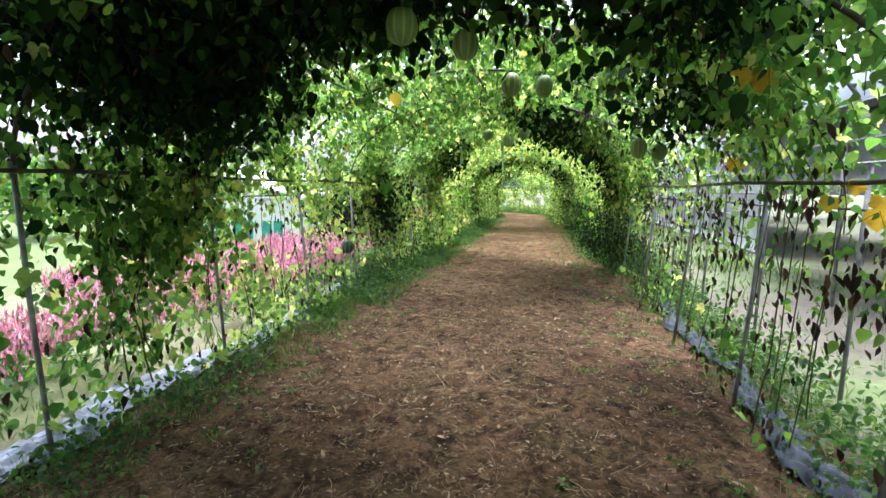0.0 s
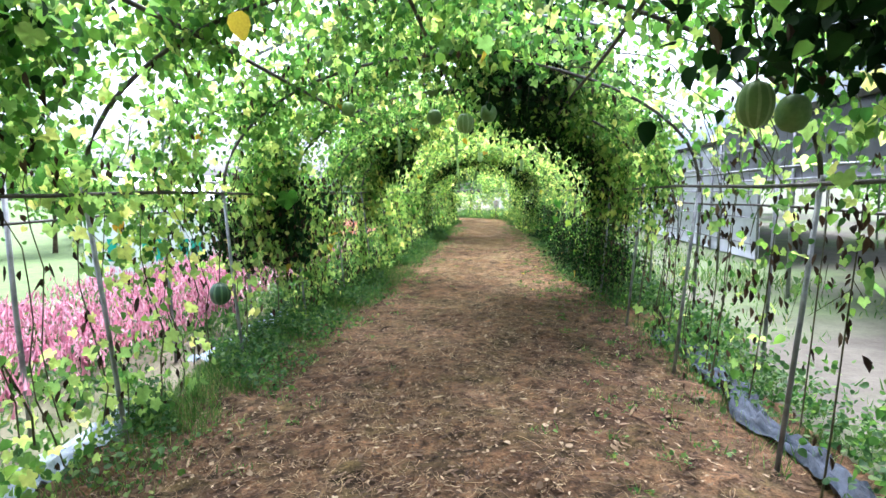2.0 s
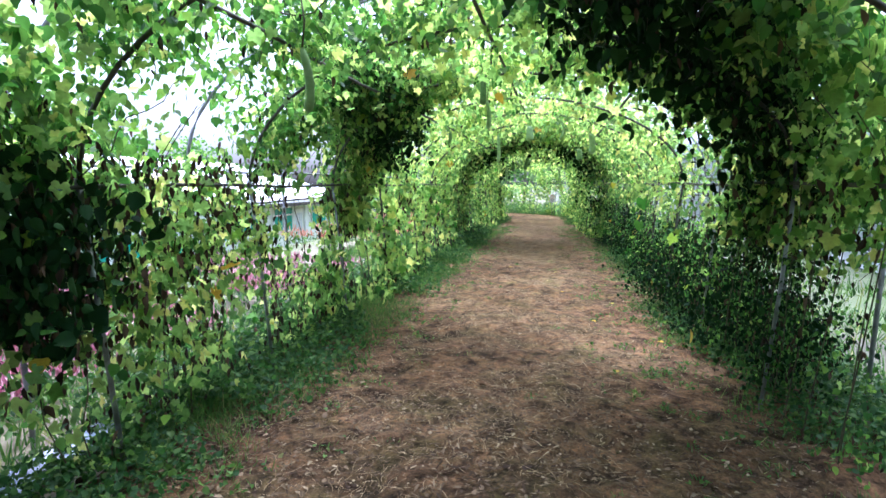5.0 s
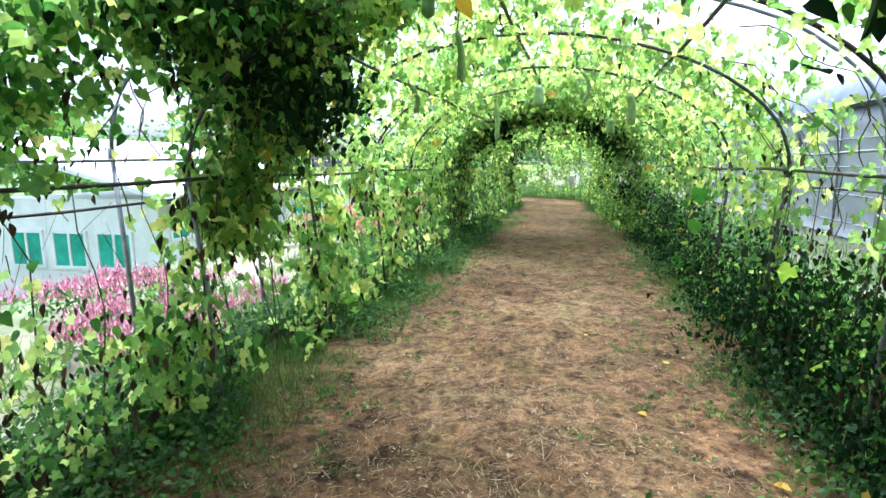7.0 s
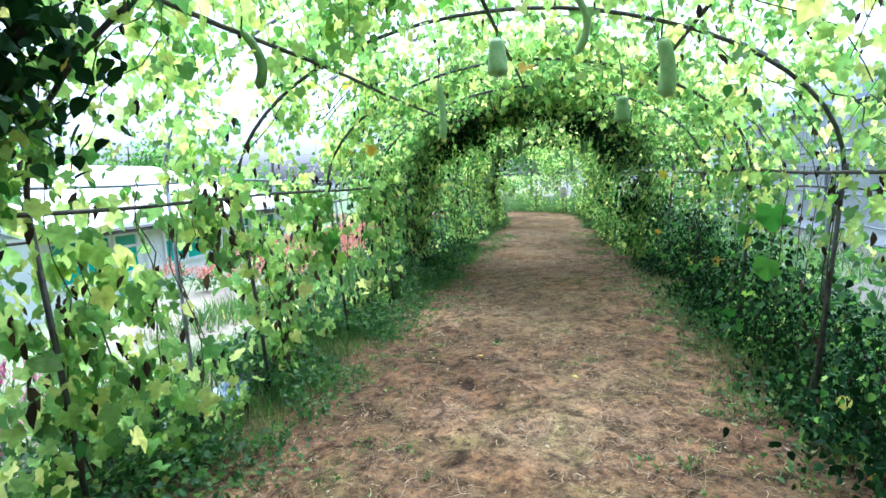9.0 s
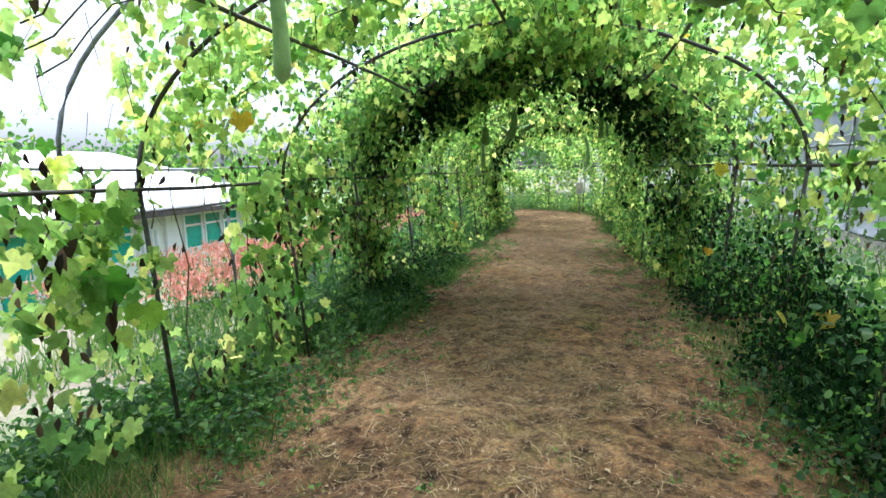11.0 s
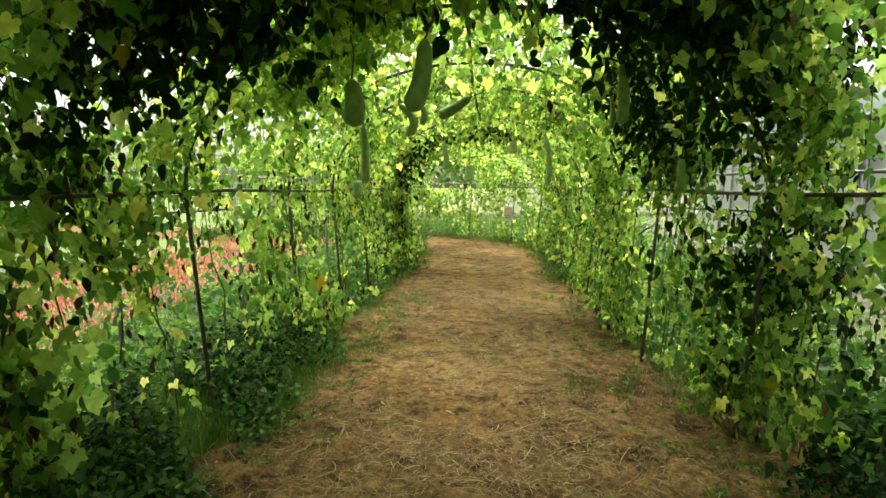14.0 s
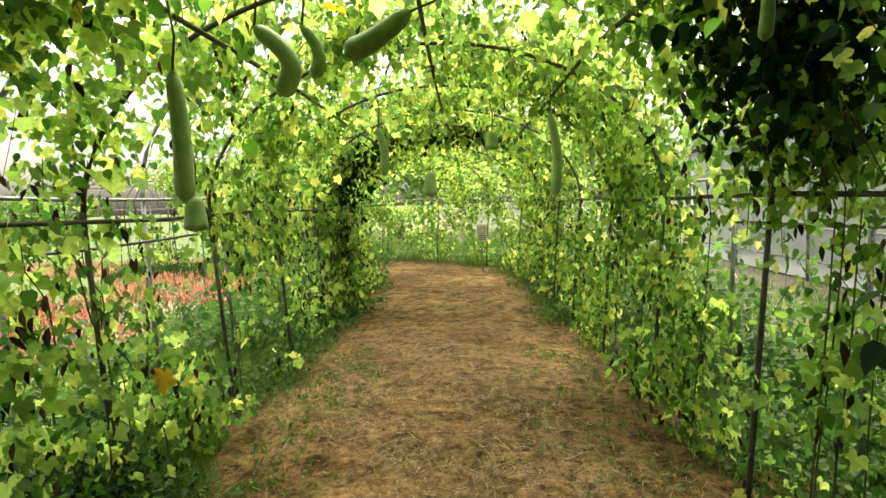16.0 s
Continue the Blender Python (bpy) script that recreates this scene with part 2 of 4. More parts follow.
M_SOIL, M_FIELD = soil_material(), field_material()
M_GOURD = plain("gourd_skin", (0.2, 0.33, 0.11), (0.32, 0.45, 0.19), 14, 0.55, 0.0, 0.08)
M_GOURD_DK = plain("dark_gourd_skin", (0.1, 0.2, 0.05), (0.2, 0.32, 0.1), 18, 0.5, 0.0, 0.08)
M_MELON = melon_material("pale_melon", (0.17, 0.27, 0.08), (0.3, 0.4, 0.16), 10)
M_WATERMELON = melon_material("watermelon", (0.022, 0.07, 0.028), (0.09, 0.18, 0.075), 9)


# ---- mesh helpers ----
def mesh_object(name, bm, material, parent=None, label="", smooth=False):
    me = bpy.data.meshes.new(name)
    bm.normal_update()
    bm.to_mesh(me)
    bm.free()
    me.materials.append(material)
    if smooth:
        me.polygons.foreach_set("use_smooth", [True] * len(me.polygons))
    ob = new(name, me)
    if parent:
        ob.parent = parent
    if label:
        ob["label"] = label
    return ob


def part(name, bm, material, parent, label="", smooth=True):
    return mesh_object(name, bm, material, parent, label, smooth)


def empty(name, place=(0, 0, 0)):
    e = new(name)
    e.location = place
    e.empty_display_size = 0.1
    return e


def tube(bm, pts, r, sides=6, r_end=None, cap=True):
    """A round bar along pts (radius r, tapering to r_end)."""
    pts = [Vector(p) for p in pts]
    rings = []
    for i, p in enumerate(pts):
        d = (pts[min(i + 1, len(pts) - 1)] - pts[max(i - 1, 0)]).normalized()
        side = d.cross(Vector((0, 0, 1)) if abs(d.z) < 0.9 else Vector((1, 0, 0))).normalized()
        up = side.cross(d)
        f = i / max(1, len(pts) - 1)
        rr = r if r_end is None else r + (r_end - r) * f
        rings.append([bm.verts.new(p + (side * math.cos(a) + up * math.sin(a)) * rr)
                      for a in (2 * math.pi * k / sides for k in range(sides))])
    for a, b in zip(rings, rings[1:]):
        for k in range(sides):
            bm.faces.new((a[k], a[(k + 1) % sides], b[(k + 1) % sides], b[k]))
    if cap:
        bm.faces.new(rings[0][::-1])
        bm.faces.new(rings[-1])


def box(bm, x0, y0, z0, x1, y1, z1, bevel=0.0):
    vs = bmesh.ops.create_cube(bm, size=1.0)["verts"]
    bmesh.ops.scale(bm, vec=(x1 - x0, y1 - y0, z1 - z0), verts=vs)
    bmesh.ops.translate(bm, vec=((x0 + x1) / 2, (y0 + y1) / 2, (z0 + z1) / 2), verts=vs)
    if bevel:
        es = list({e for v in vs for e in v.link_edges})
        bmesh.ops.bevel(bm, geom=es, offset=bevel, segments=1, affect="EDGES")


def raw_mesh(name, verts, tris, material, smooth=False):
    """A mesh straight from arrays: verts (n, 3), tris (m, 3)."""
    me = bpy.data.meshes.new(name)
    me.vertices.add(len(verts))
    me.vertices.foreach_set("co", np.ascontiguousarray(verts, dtype=np.float32).ravel())
    me.loops.add(len(tris) * 3)
    me.loops.foreach_set("vertex_index", np.ascontiguousarray(tris, dtype=np.int32).ravel())
    me.polygons.add(len(tris))
    me.polygons.foreach_set("loop_start", np.arange(0, len(tris) * 3, 3, dtype=np.int32))
    if smooth:
        me.polygons.foreach_set("use_smooth", np.ones(len(tris), dtype=bool))
    me.materials.append(material)
    me.update(calc_edges=True)
    return me


def unit(a):
    return a / np.maximum(np.linalg.norm(a, axis=1, keepdims=True), 1e-6)


def scatter(template, places, tips, normals, sizes, wide=None):
    """Copies of a small template (y along the leaf, z out of it) as one vert and tri array."""
    tv, tf = template
    y = unit(tips)
    x = unit(np.cross(y, normals))
    z = np.cross(x, y)
    w = sizes if wide is None else wide
    v = (places[:, None, :] + tv[None, :, 0:1] * (x * w[:, None])[:, None, :]
         + tv[None, :, 1:2] * (y * sizes[:, None])[:, None, :] + tv[None, :, 2:3] * (z * w[:, None])[:, None, :])
    f = tf[None, :, :] + (np.arange(len(places)) * len(tv))[:, None, None]
    return v.reshape(-1, 3), f.reshape(-1, 3)


def joined(pieces):
    vs, fs, n = [], [], 0
    for v, f in pieces:
        vs.append(v)
        fs.append(f + n)
        n += len(v)
    return np.concatenate(vs), np.concatenate(fs)


def fan_leaf(outline, centre):
    v = [centre, *outline]
    n = len(outline)
    return np.array(v, dtype=float), np.array([(0, i + 1, (i + 1) % n + 1) for i in range(n)], dtype=int)


OVATE = fan_leaf([(0, 0, 0), (0.26, 0.02, 0.07), (0.44, 0.26, 0.1), (0.4, 0.56, 0.06), (0.2, 0.86, -0.03), (0, 1.08, -0.16),
                  (-0.2, 0.86, -0.03), (-0.4, 0.56, 0.06), (-0.44, 0.26, 0.1), (-0.26, 0.02, 0.07)], (0, 0.42, -0.04))
LOBED = fan_leaf([(0, 0.15, -0.05), (0.13, -0.05, 0.05), (0.35, -0.07, 0.12), (0.52, 0.11, 0.06), (0.47, 0.26, 0.1), (0.62, 0.45, -0.1), (0.53, 0.61, -0.06),
                  (0.36, 0.68, 0.07), (0.23, 0.88, -0.04), (0, 1.12, -0.28), (-0.2, 0.9, -0.08), (-0.35, 0.68, 0.07), (-0.52, 0.63, -0.03),
                  (-0.63, 0.44, -0.13), (-0.47, 0.28, 0.08), (-0.51, 0.11, 0.05), (-0.36, -0.06, 0.12), (-0.14, -0.05, 0.05)], (0, 0.38, -0.09))
CURLED = fan_leaf([(0, 0, 0), (0.13, 0.15, 0.16), (0.2, 0.45, 0.3), (0.1, 0.8, 0.26), (0.02, 1.05, 0.1),
                   (-0.12, 0.8, 0.2), (-0.24, 0.45, 0.26), (-0.12, 0.15, 0.18)], (0, 0.45, -0.04))
BLADE = (np.array([(-0.5, 0, 0), (0.5, 0, 0), (0.34, 0.55, 0.06), (-0.34, 0.55, 0.06), (0, 1, 0.3)], dtype=float),
         np.array([(0, 1, 2), (0, 2, 3), (3, 2, 4)], dtype=int))
STRAND = (np.array([(-0.5, 0, 0), (0.5, 0, 0), (0.5, 0.5, 0.7), (-0.5, 0.5, 0.7), (0.4, 1, 0), (-0.4, 1, 0)], dtype=float),
          np.array([(0, 1, 2), (0, 2, 3), (3, 2, 4), (3, 4, 5)], dtype=int))

STRAW = (np.array([(-0.5, 0, 0), (0.5, 0, 0), (2.6, 0.34, 0.7), (3.6, 0.34, 0.7), (3.0, 0.7, 0.9), (4.0, 0.7, 0.9), (1.2, 1, 0.2), (1.9, 1, 0.2)], dtype=float),
         np.array([(0, 1, 3), (0, 3, 2), (2, 3, 5), (2, 5, 4), (4, 5, 7), (4, 7, 6)], dtype=int))

# ---- the tunnel's line and section ----
LINE = [(0.12, -14.0), (0.12, 0.0), (0.12, 10.0), (0.1, 18.0), (-0.1, 23.5), (-0.16, 28.0), (-0.24, 30.2), (-0.6, 32.2), (-1.4, 33.6), (-2.8, 34.6), (-5.4, 35.4), (-10.0, 36.2), (-16.0, 36.8), (-24.0, 37.2)]


def smooth_line(pts, step=0.1):
    out = []
    p = [Vector((*q, 0)) for q in pts]
    for i in range(len(p) - 1):
        a, b = p[i], p[i + 1]
        ta = (p[i + 1] - p[max(i - 1, 0)]).normalized() * (b - a).length
        tb = (p[min(i + 2, len(p) - 1)] - p[i]).normalized() * (b - a).length
        n = max(2, int((b - a).length / step))
        for k in range(n):
            u = k / n
            h = (2 * u**3 - 3 * u**2 + 1, u**3 - 2 * u**2 + u, -2 * u**3 + 3 * u**2, u**3 - u**2)
            out.append(a * h[0] + ta * h[1] + b * h[2] + tb * h[3])
    return np.array([(v.x, v.y) for v in out])


CURVE = smooth_line(LINE)
RUN = np.concatenate([[0], np.cumsum(np.linalg.norm(np.diff(CURVE, axis=0), axis=1))])
START = float(np.interp(0.0, CURVE[:260, 1], RUN[:260]))   # run at y = 0


def along(run):
    """Centre and rightward direction of the tunnel, run metres past y = 0."""
    r = np.asarray(run, dtype=float) + START
    c = np.stack([np.interp(r, RUN, CURVE[:, i]) for i in (0, 1)], axis=-1)
    d = np.stack([np.interp(r + 0.2, RUN, CURVE[:, i]) - np.interp(r - 0.2, RUN, CURVE[:, i]) for i in (0, 1)], axis=-1)
    d = d / np.linalg.norm(d, axis=-1, keepdims=True)
    return c, np.stack([d[..., 1], -d[..., 0]], axis=-1)


def spread(run, side):
    """The east wall stands further out, most over the first stretch."""
    return side + np.interp(run, [3.0, 6.0, 9.5, 19.5, 22.0], [0.26, 0.2, 0.12, 0.1, 0.0]) * np.clip((side - 1.0) / 0.9, 0, 1)


def place_at(run, side, z):
    c, right = along(run)
    side = float(spread(run, side))
    return Vector((c[0] + right[0] * side, c[1] + right[1] * side, z))


HALF, FOOT, SPRING, RISE = 2.02, 1.88, 1.6, 1.17
PITCH, FIRST = 1.7, 4.27


def taper(run):
    """The tunnel narrows a little where it starts to bend."""
    return np.interp(run, [20.0, 23.5], [1.0, 0.83])


_a = np.linspace(0, math.pi, 80)
_arc = np.stack([-HALF * np.cos(_a), SPRING + RISE * np.sin(_a)], axis=1)
SECTION = np.concatenate([[(-FOOT, 0.0)], _arc, [(FOOT, 0.0)]])
SLEN = np.concatenate([[0], np.cumsum(np.linalg.norm(np.diff(SECTION, axis=0), axis=1))])
GIRTH = float(SLEN[-1])


def section(s):
    """Side, height and outward normal at s metres along the arch from its left foot."""
    p = np.stack([np.interp(s, SLEN, SECTION[:, i]) for i in (0, 1)], axis=-1)
    d = np.stack([np.interp(s + 0.05, SLEN, SECTION[:, i]) - np.interp(s - 0.05, SLEN, SECTION[:, i]) for i in (0, 1)], axis=-1)
    d = d / np.maximum(np.linalg.norm(d, axis=-1, keepdims=True), 1e-6)
    return p, np.stack([-d[..., 1], d[..., 0]], axis=-1)


# ---- ground ----
def ground_height(x, y):
    drop = np.clip((-x - 6.6) / 1.5, 0, 1)
    return -1.4 * drop * drop * (3 - 2 * drop) - 0.06


def build_ground():
    xs = np.concatenate([np.linspace(-900, -40, 12), np.linspace(-36, 20, 150), np.linspace(40, 900, 12)])
    ys = np.concatenate([np.linspace(-900, -40, 10), np.linspace(-30, 60, 100), np.linspace(90, 1200, 12)])
    gx, gy = np.meshgrid(xs, ys)
    rough = 0.02 * np.sin(gx * 2.1 + 0.7 * gy) * np.sin(gy * 1.7 - 0.4 * gx)
    near = np.abs(gx) < 36
    gz = ground_height(gx, gy) + np.where(near, rough, 0) - 0.02
    v = np.stack([gx, gy, gz], axis=-1).reshape(-1, 3)
    w = len(xs)
    i = (np.arange(len(ys) - 1)[:, None] * w + np.arange(w - 1)[None, :]).ravel()
    f = np.concatenate([np.stack([i, i + 1, i + w + 1], 1), np.stack([i, i + w + 1, i + w], 1)])
    g = new("ground", raw_mesh("ground", v, f, M_FIELD, True))
    return tagged(g, "bare brown field soil with patchy green grass", "ground", kind="structure")


build_ground()


def path_height(side, run):
    s = np.abs(side)
    crown = 0.035 * np.clip(1 - (s / 1.7) ** 2, -0.6, 1)
    lumps = 0.012 * np.sin(side * 3.1 + run * 1.3) * np.sin(run * 2.3 - side) + 0.008 * np.sin(side * 7 + run * 5.1)
    return crown + lumps - 0.02


rng0 = np.random.default_rng(3)


def build_path():
    runs, sides = np.concatenate([np.arange(-8.5, -1.0, 0.12), np.arange(-1.0, 24.0, 0.045), np.arange(24.0, 52.0, 0.12)]), np.linspace(-2.05, 2.6, 97)
    c, right = along(runs)
    v = np.zeros((len(runs), len(sides), 3))
    v[..., 0] = c[:, None, 0] + right[:, None, 0] * sides[None, :]
    v[..., 1] = c[:, None, 1] + right[:, None, 1] * sides[None, :]
    v[..., 2] = path_height(sides[None, :], runs[:, None])
    lump = rng0.normal(0, 1, v.shape[:2])
    for _ in range(2):
        lump = (lump + np.roll(lump, 1, 0) + np.roll(lump, -1, 0) + np.roll(lump, 1, 1) + np.roll(lump, -1, 1)) / 5
    v[..., 2] += 0.03 * lump * np.where((runs > -1) & (runs < 24), 1, 0)[:, None]
    w = len(sides)
    i = (np.arange(len(runs) - 1)[:, None] * w + np.arange(w - 1)[None, :]).ravel()
    f = np.concatenate([np.stack([i, i + 1, i + w + 1], 1), np.stack([i, i + w + 1, i + w], 1)])
    p = new("path", raw_mesh("path", v.reshape(-1, 3), f, M_SOIL, True))
    return tagged(p, "trodden reddish-brown earth path strewn with dry straw", "path", kind="structure")


build_path()

# ---- the trellis frame ----
RAILS = [GIRTH * 0.5, 2.92, GIRTH - 2.92]
SPRING_S = float(SLEN[1])


def arch(run, half, foot, spring, rise, r, material, label, group, name, sway):
    k = taper(run)
    e = empty(name, place_at(run, 0, 0))
    base = e.location
    lean = lambda side, z: place_at(run + sway * (z / 2.5), side * k, z) - base
    for s in (-1, 1):
        bm = bmesh.new()
        jog = random.uniform(-0.03, 0.03)
        tube(bm, [lean(s * (foot + jog), -0.06), lean(s * (foot + (half - foot) * 0.5 + jog), spring * 0.5), lean(s * half, spring)], r, 8)
        part("post", bm, material, e)
    bm = bmesh.new()
    tube(bm, [lean(-half * math.cos(a), spring + rise * math.sin(a)) for a in (math.pi * i / 28 for i in range(29))], r * 0.92, 8)
    # Vine hoops always take the dark pipe: being backlit is put into the colour.
    part("hoop", bm, M_PIPE_DARK if half < 2.5 else material, e)
    for s in (-1, 1):
        bm = bmesh.new()
        tube(bm, [lean(s * (half + 0.004), spring - 0.045), lean(s * (half + 0.004), spring + 0.045)], r * 1.35, 8)
        part("clamp", bm, material, e)
    return tagged(e, label, "trellis arch", group)


ARCHES = [FIRST + PITCH * k for k in range(-5, 11)] + [22.8, 24.1, 25.45] + [26.9 + 1.5 * k for k in range(13)]
for run in ARCHES:
    # Posts from run 12 on are dark too, with backlit shade in the colour.
    arch(run, HALF, FOOT, SPRING, RISE, 0.015, M_PIPE if run < 12 else M_PIPE_DARK, "grey steel pipe arch with backlit-dark hoop, carrying climbing vines", "arches over the path", "trellis_arch", random.uniform(-0.05, 0.05))
    arch(run + 0.13, 2.72, 2.66, 1.78, 1.4, 0.017, M_PIPE, "pale galvanised pipe hoop standing outside the vine arches", "outer hoops", "outer_hoop", 0.0)


def rail(side_z, r, material, label, lo=-8.0, hi=46.0):
    bm = bmesh.new()
    pts = []
    for i in range(int((hi - lo) / 0.85) + 1):
        run = lo + 0.85 * i
        p = place_at(run, side_z[0] * float(taper(run)), side_z[1])
        pts.append(p + Vector((0, 0, 0.012 * math.sin(run * 1.9 + side_z[0]))))
    tube(bm, pts, r, 6)
    ob = mesh_object("trellis_rail", bm, material, None, "", True)
    return tagged(ob, label, "pipe rail", "rails tying the arches")


for s in RAILS:
    p, n = section(np.array([s]))
    rail((float(p[0, 0]), float(p[0, 1]) - 0.035), 0.014, M_PIPE_DARK, "dark pipe running along the arches' crown")
for s in (-1, 1):
    rail((s * (HALF - 0.036), SPRING), 0.014, M_PIPE_DARK, "dark pipe clamped at the arches' springing")
    rail((s * 2.69, 1.74), 0.014, M_PIPE, "pale pipe running along the outer hoops")
    rail((s * 2.66, 1.42), 0.012, M_PIPE_DARK, "dark pipe running low along the outer hoops")

# ---- foliage ----
rng = np.random.default_rng(7)
PH = rng.uniform(0, 6.28, (12, 3))


def patchy(p, scale):
    """Smooth noise of about -1 to 1 at points p (n, 3)."""
    out = np.zeros(len(p))
    for i in range(12):
        d = np.array([math.sin(i * 2.4 + 1), math.cos(i * 1.7), math.sin(i * 3.9 + 2)])
        d = d / np.linalg.norm(d)
        out += np.sin((p @ d) * scale * (0.6 + 0.12 * i) * 6.28 + PH[i, 0])
    return out / 4.2


WALL_L = ([-4, -0.6, 0.5, 2.4, 6.2, 8.6, 11, 13, 15, 18, 18.8, 21, 22, 25, 28, 33], [0.5, 0.3, 0.22, 0.2, 0.1, 0.32, 0.18, 0.18, 0.16, 0.12, 0.1, 0.11, 0.18, 0.24, 0.4, 0.36])
ROOF_L = ([-4, 2.9, 3.9, 6, 7.5, 11.5, 12.5, 14, 18, 19, 21.5, 22.5, 26, 32], [1.7, 1.7, 1.0, 0.8, 1.0, 1.1, 0.55, 0.42, 0.34, 0.85, 1.0, 0.6, 0.5, 0.6])
CROWN = ([-4, 2, 3.2, 5.5, 7, 8.8, 10, 16, 18.5, 20.5, 24, 27], [1.5, 1.5, 0.75, 0.7, 0.85, 0.55, 0.34, 0.32, 0.85, 0.8, 0.42, 0.36])
ROOF_R = ([-4, 1.4, 3.2, 6, 7.2, 9.4, 11.5, 14, 18, 19, 22.5, 23.5, 27], [0.6, 0.5, 0.4, 0.4, 0.75, 0.85, 0.68, 0.38, 0.34, 0.4, 0.75, 0.62, 0.5])
WALL_R = ([-4, 2, 5, 7, 8.5, 11, 13.2, 14, 16, 17, 20, 21, 22.2, 23, 26, 29, 31], [0.1, 0.03, 0.035, 0.08, 0.18, 0.3, 0.3, 0.18, 0.18, 0.15, 0.1, 0.2, 0.36, 0.38, 0.38, 0.5, 0.75])
# run, s, run radius, s radius, strength of thick clumps (plus) and holes (minus)
CLUMPS = [(7.35, 1.25, 0.32, 0.36, 12.0), (6.7, 4.6, 0.45, 0.5, 2.6), (7.2, 4.9, 0.5, 0.4, 5.0), (20.6, 4.3, 0.45, 0.8, 1.6), (8.5, 5.1, 0.6, 0.42, 6.5), (21.4, 7.2, 0.2, 0.9, 3.6), (21.1, 5.8, 0.26, 0.45, 5.0), (20.8, 5.1, 0.26, 0.5, 4.5), (19.7, 1.1, 0.18, 0.7, 2.0), (20.2, 1.9, 0.35, 0.4, 2.2), (20.3, 5.35, 0.5, 0.36, 2.8),
          (21.7, 6.2, 0.5, 0.38, 1.2), (20.5, 2.6, 0.5, 0.55, 3.4), (19.3, 3.4, 0.32, 0.8, 1.2), (22.5, 6.0, 0.36, 0.45, 4.4), (21.7, 5.4, 0.4, 0.4, 1.8), (3.4, 5.9, 0.35, 0.4, 6.0), (9.7, 6.3, 0.4, 0.5, 5.0), (9.9, 7.2, 0.3, 0.5, 1.4), (10.3, 7.9, 0.8, 0.4, 1.6), (12.7, 7.9, 1.2, 0.42, 2.4), (17.8, 7.9, 1.2, 0.38, 2.2), (19.2, 4.5, 0.4, 0.5, 2.0), (1.2, 1.2, 0.6, 0.5, 1.0), (28.9, 4.0, 0.4, 1.2, 2.6), (29.6, 6.0, 0.4, 0.8, 1.6), (28.2, 1.0, 0.5, 0.8, 2.0), (1.5, 5.4, 0.5, 0.6, 4.0),
          (10.4, 2.8, 0.6, 0.5, 1.0), (13.0, 8.0, 2.2, 0.26, 3.0), (28.4, 2.3, 0.5, 0.8, 4.4), (9.8, 7.8, 0.7, 0.32, 1.4)]
CLUMPS += [(9.2, 5.7, 0.35, 0.4, 3.6), (2.4, 2.2, 0.6, 0.5, 1.6), (2.7, 5.6, 0.55, 0.5, 2.0), (1.5, 2.5, 1.0, 0.65, 3.2), (11.4, 2.6, 0.5, 0.45, 3.0), (12.3, 2.4, 0.42, 0.38, 7.0), (20.2, 3.2, 0.5, 0.5, 1.8),
           (17.2, 8.0, 0.9, 0.25, 2.5), (1.7, 3.9, 0.6, 1.0, 3.4)]
HOLES = [(3.9, 2.5, 0.6, 0.5, -0.3), (5.6, 5.4, 0.7, 0.5, -0.2), (15.0, 2.6, 1.6, 0.6, -0.15), (13.8, 5.8, 0.8, 0.5, -0.15), (12.7, 2.0, 0.5, 0.5, -0.2)]


def fullness(run, s):
    h = np.stack([np.interp(run, *t) for t in (WALL_L, ROOF_L, CROWN, ROOF_R, WALL_R)], axis=1)
    at = np.array([0.8, 2.6, GIRTH / 2, GIRTH - 2.6, GIRTH - 0.8])
    out = np.zeros(len(run))
    for i in range(5):
        out += h[:, i] * np.clip(1 - np.abs(s - at[i]) / 1.7, 0, 1)
    norm = sum(np.clip(1 - np.abs(s - a) / 1.7, 0, 1) for a in at)
    out = out / np.maximum(norm, 1e-3)
    for r0, s0, rr, sr, amp in CLUMPS + HOLES:
        out += amp * np.exp(-((run - r0) / rr) ** 2 - ((s - s0) / sr) ** 2)
    return out


def to_world(run, side, z):
    c, right = along(run)
    side = spread(run, side * taper(run))
    return np.stack([c[:, 0] + right[:, 0] * side, c[:, 1] + right[:, 1] * side, z], axis=1)


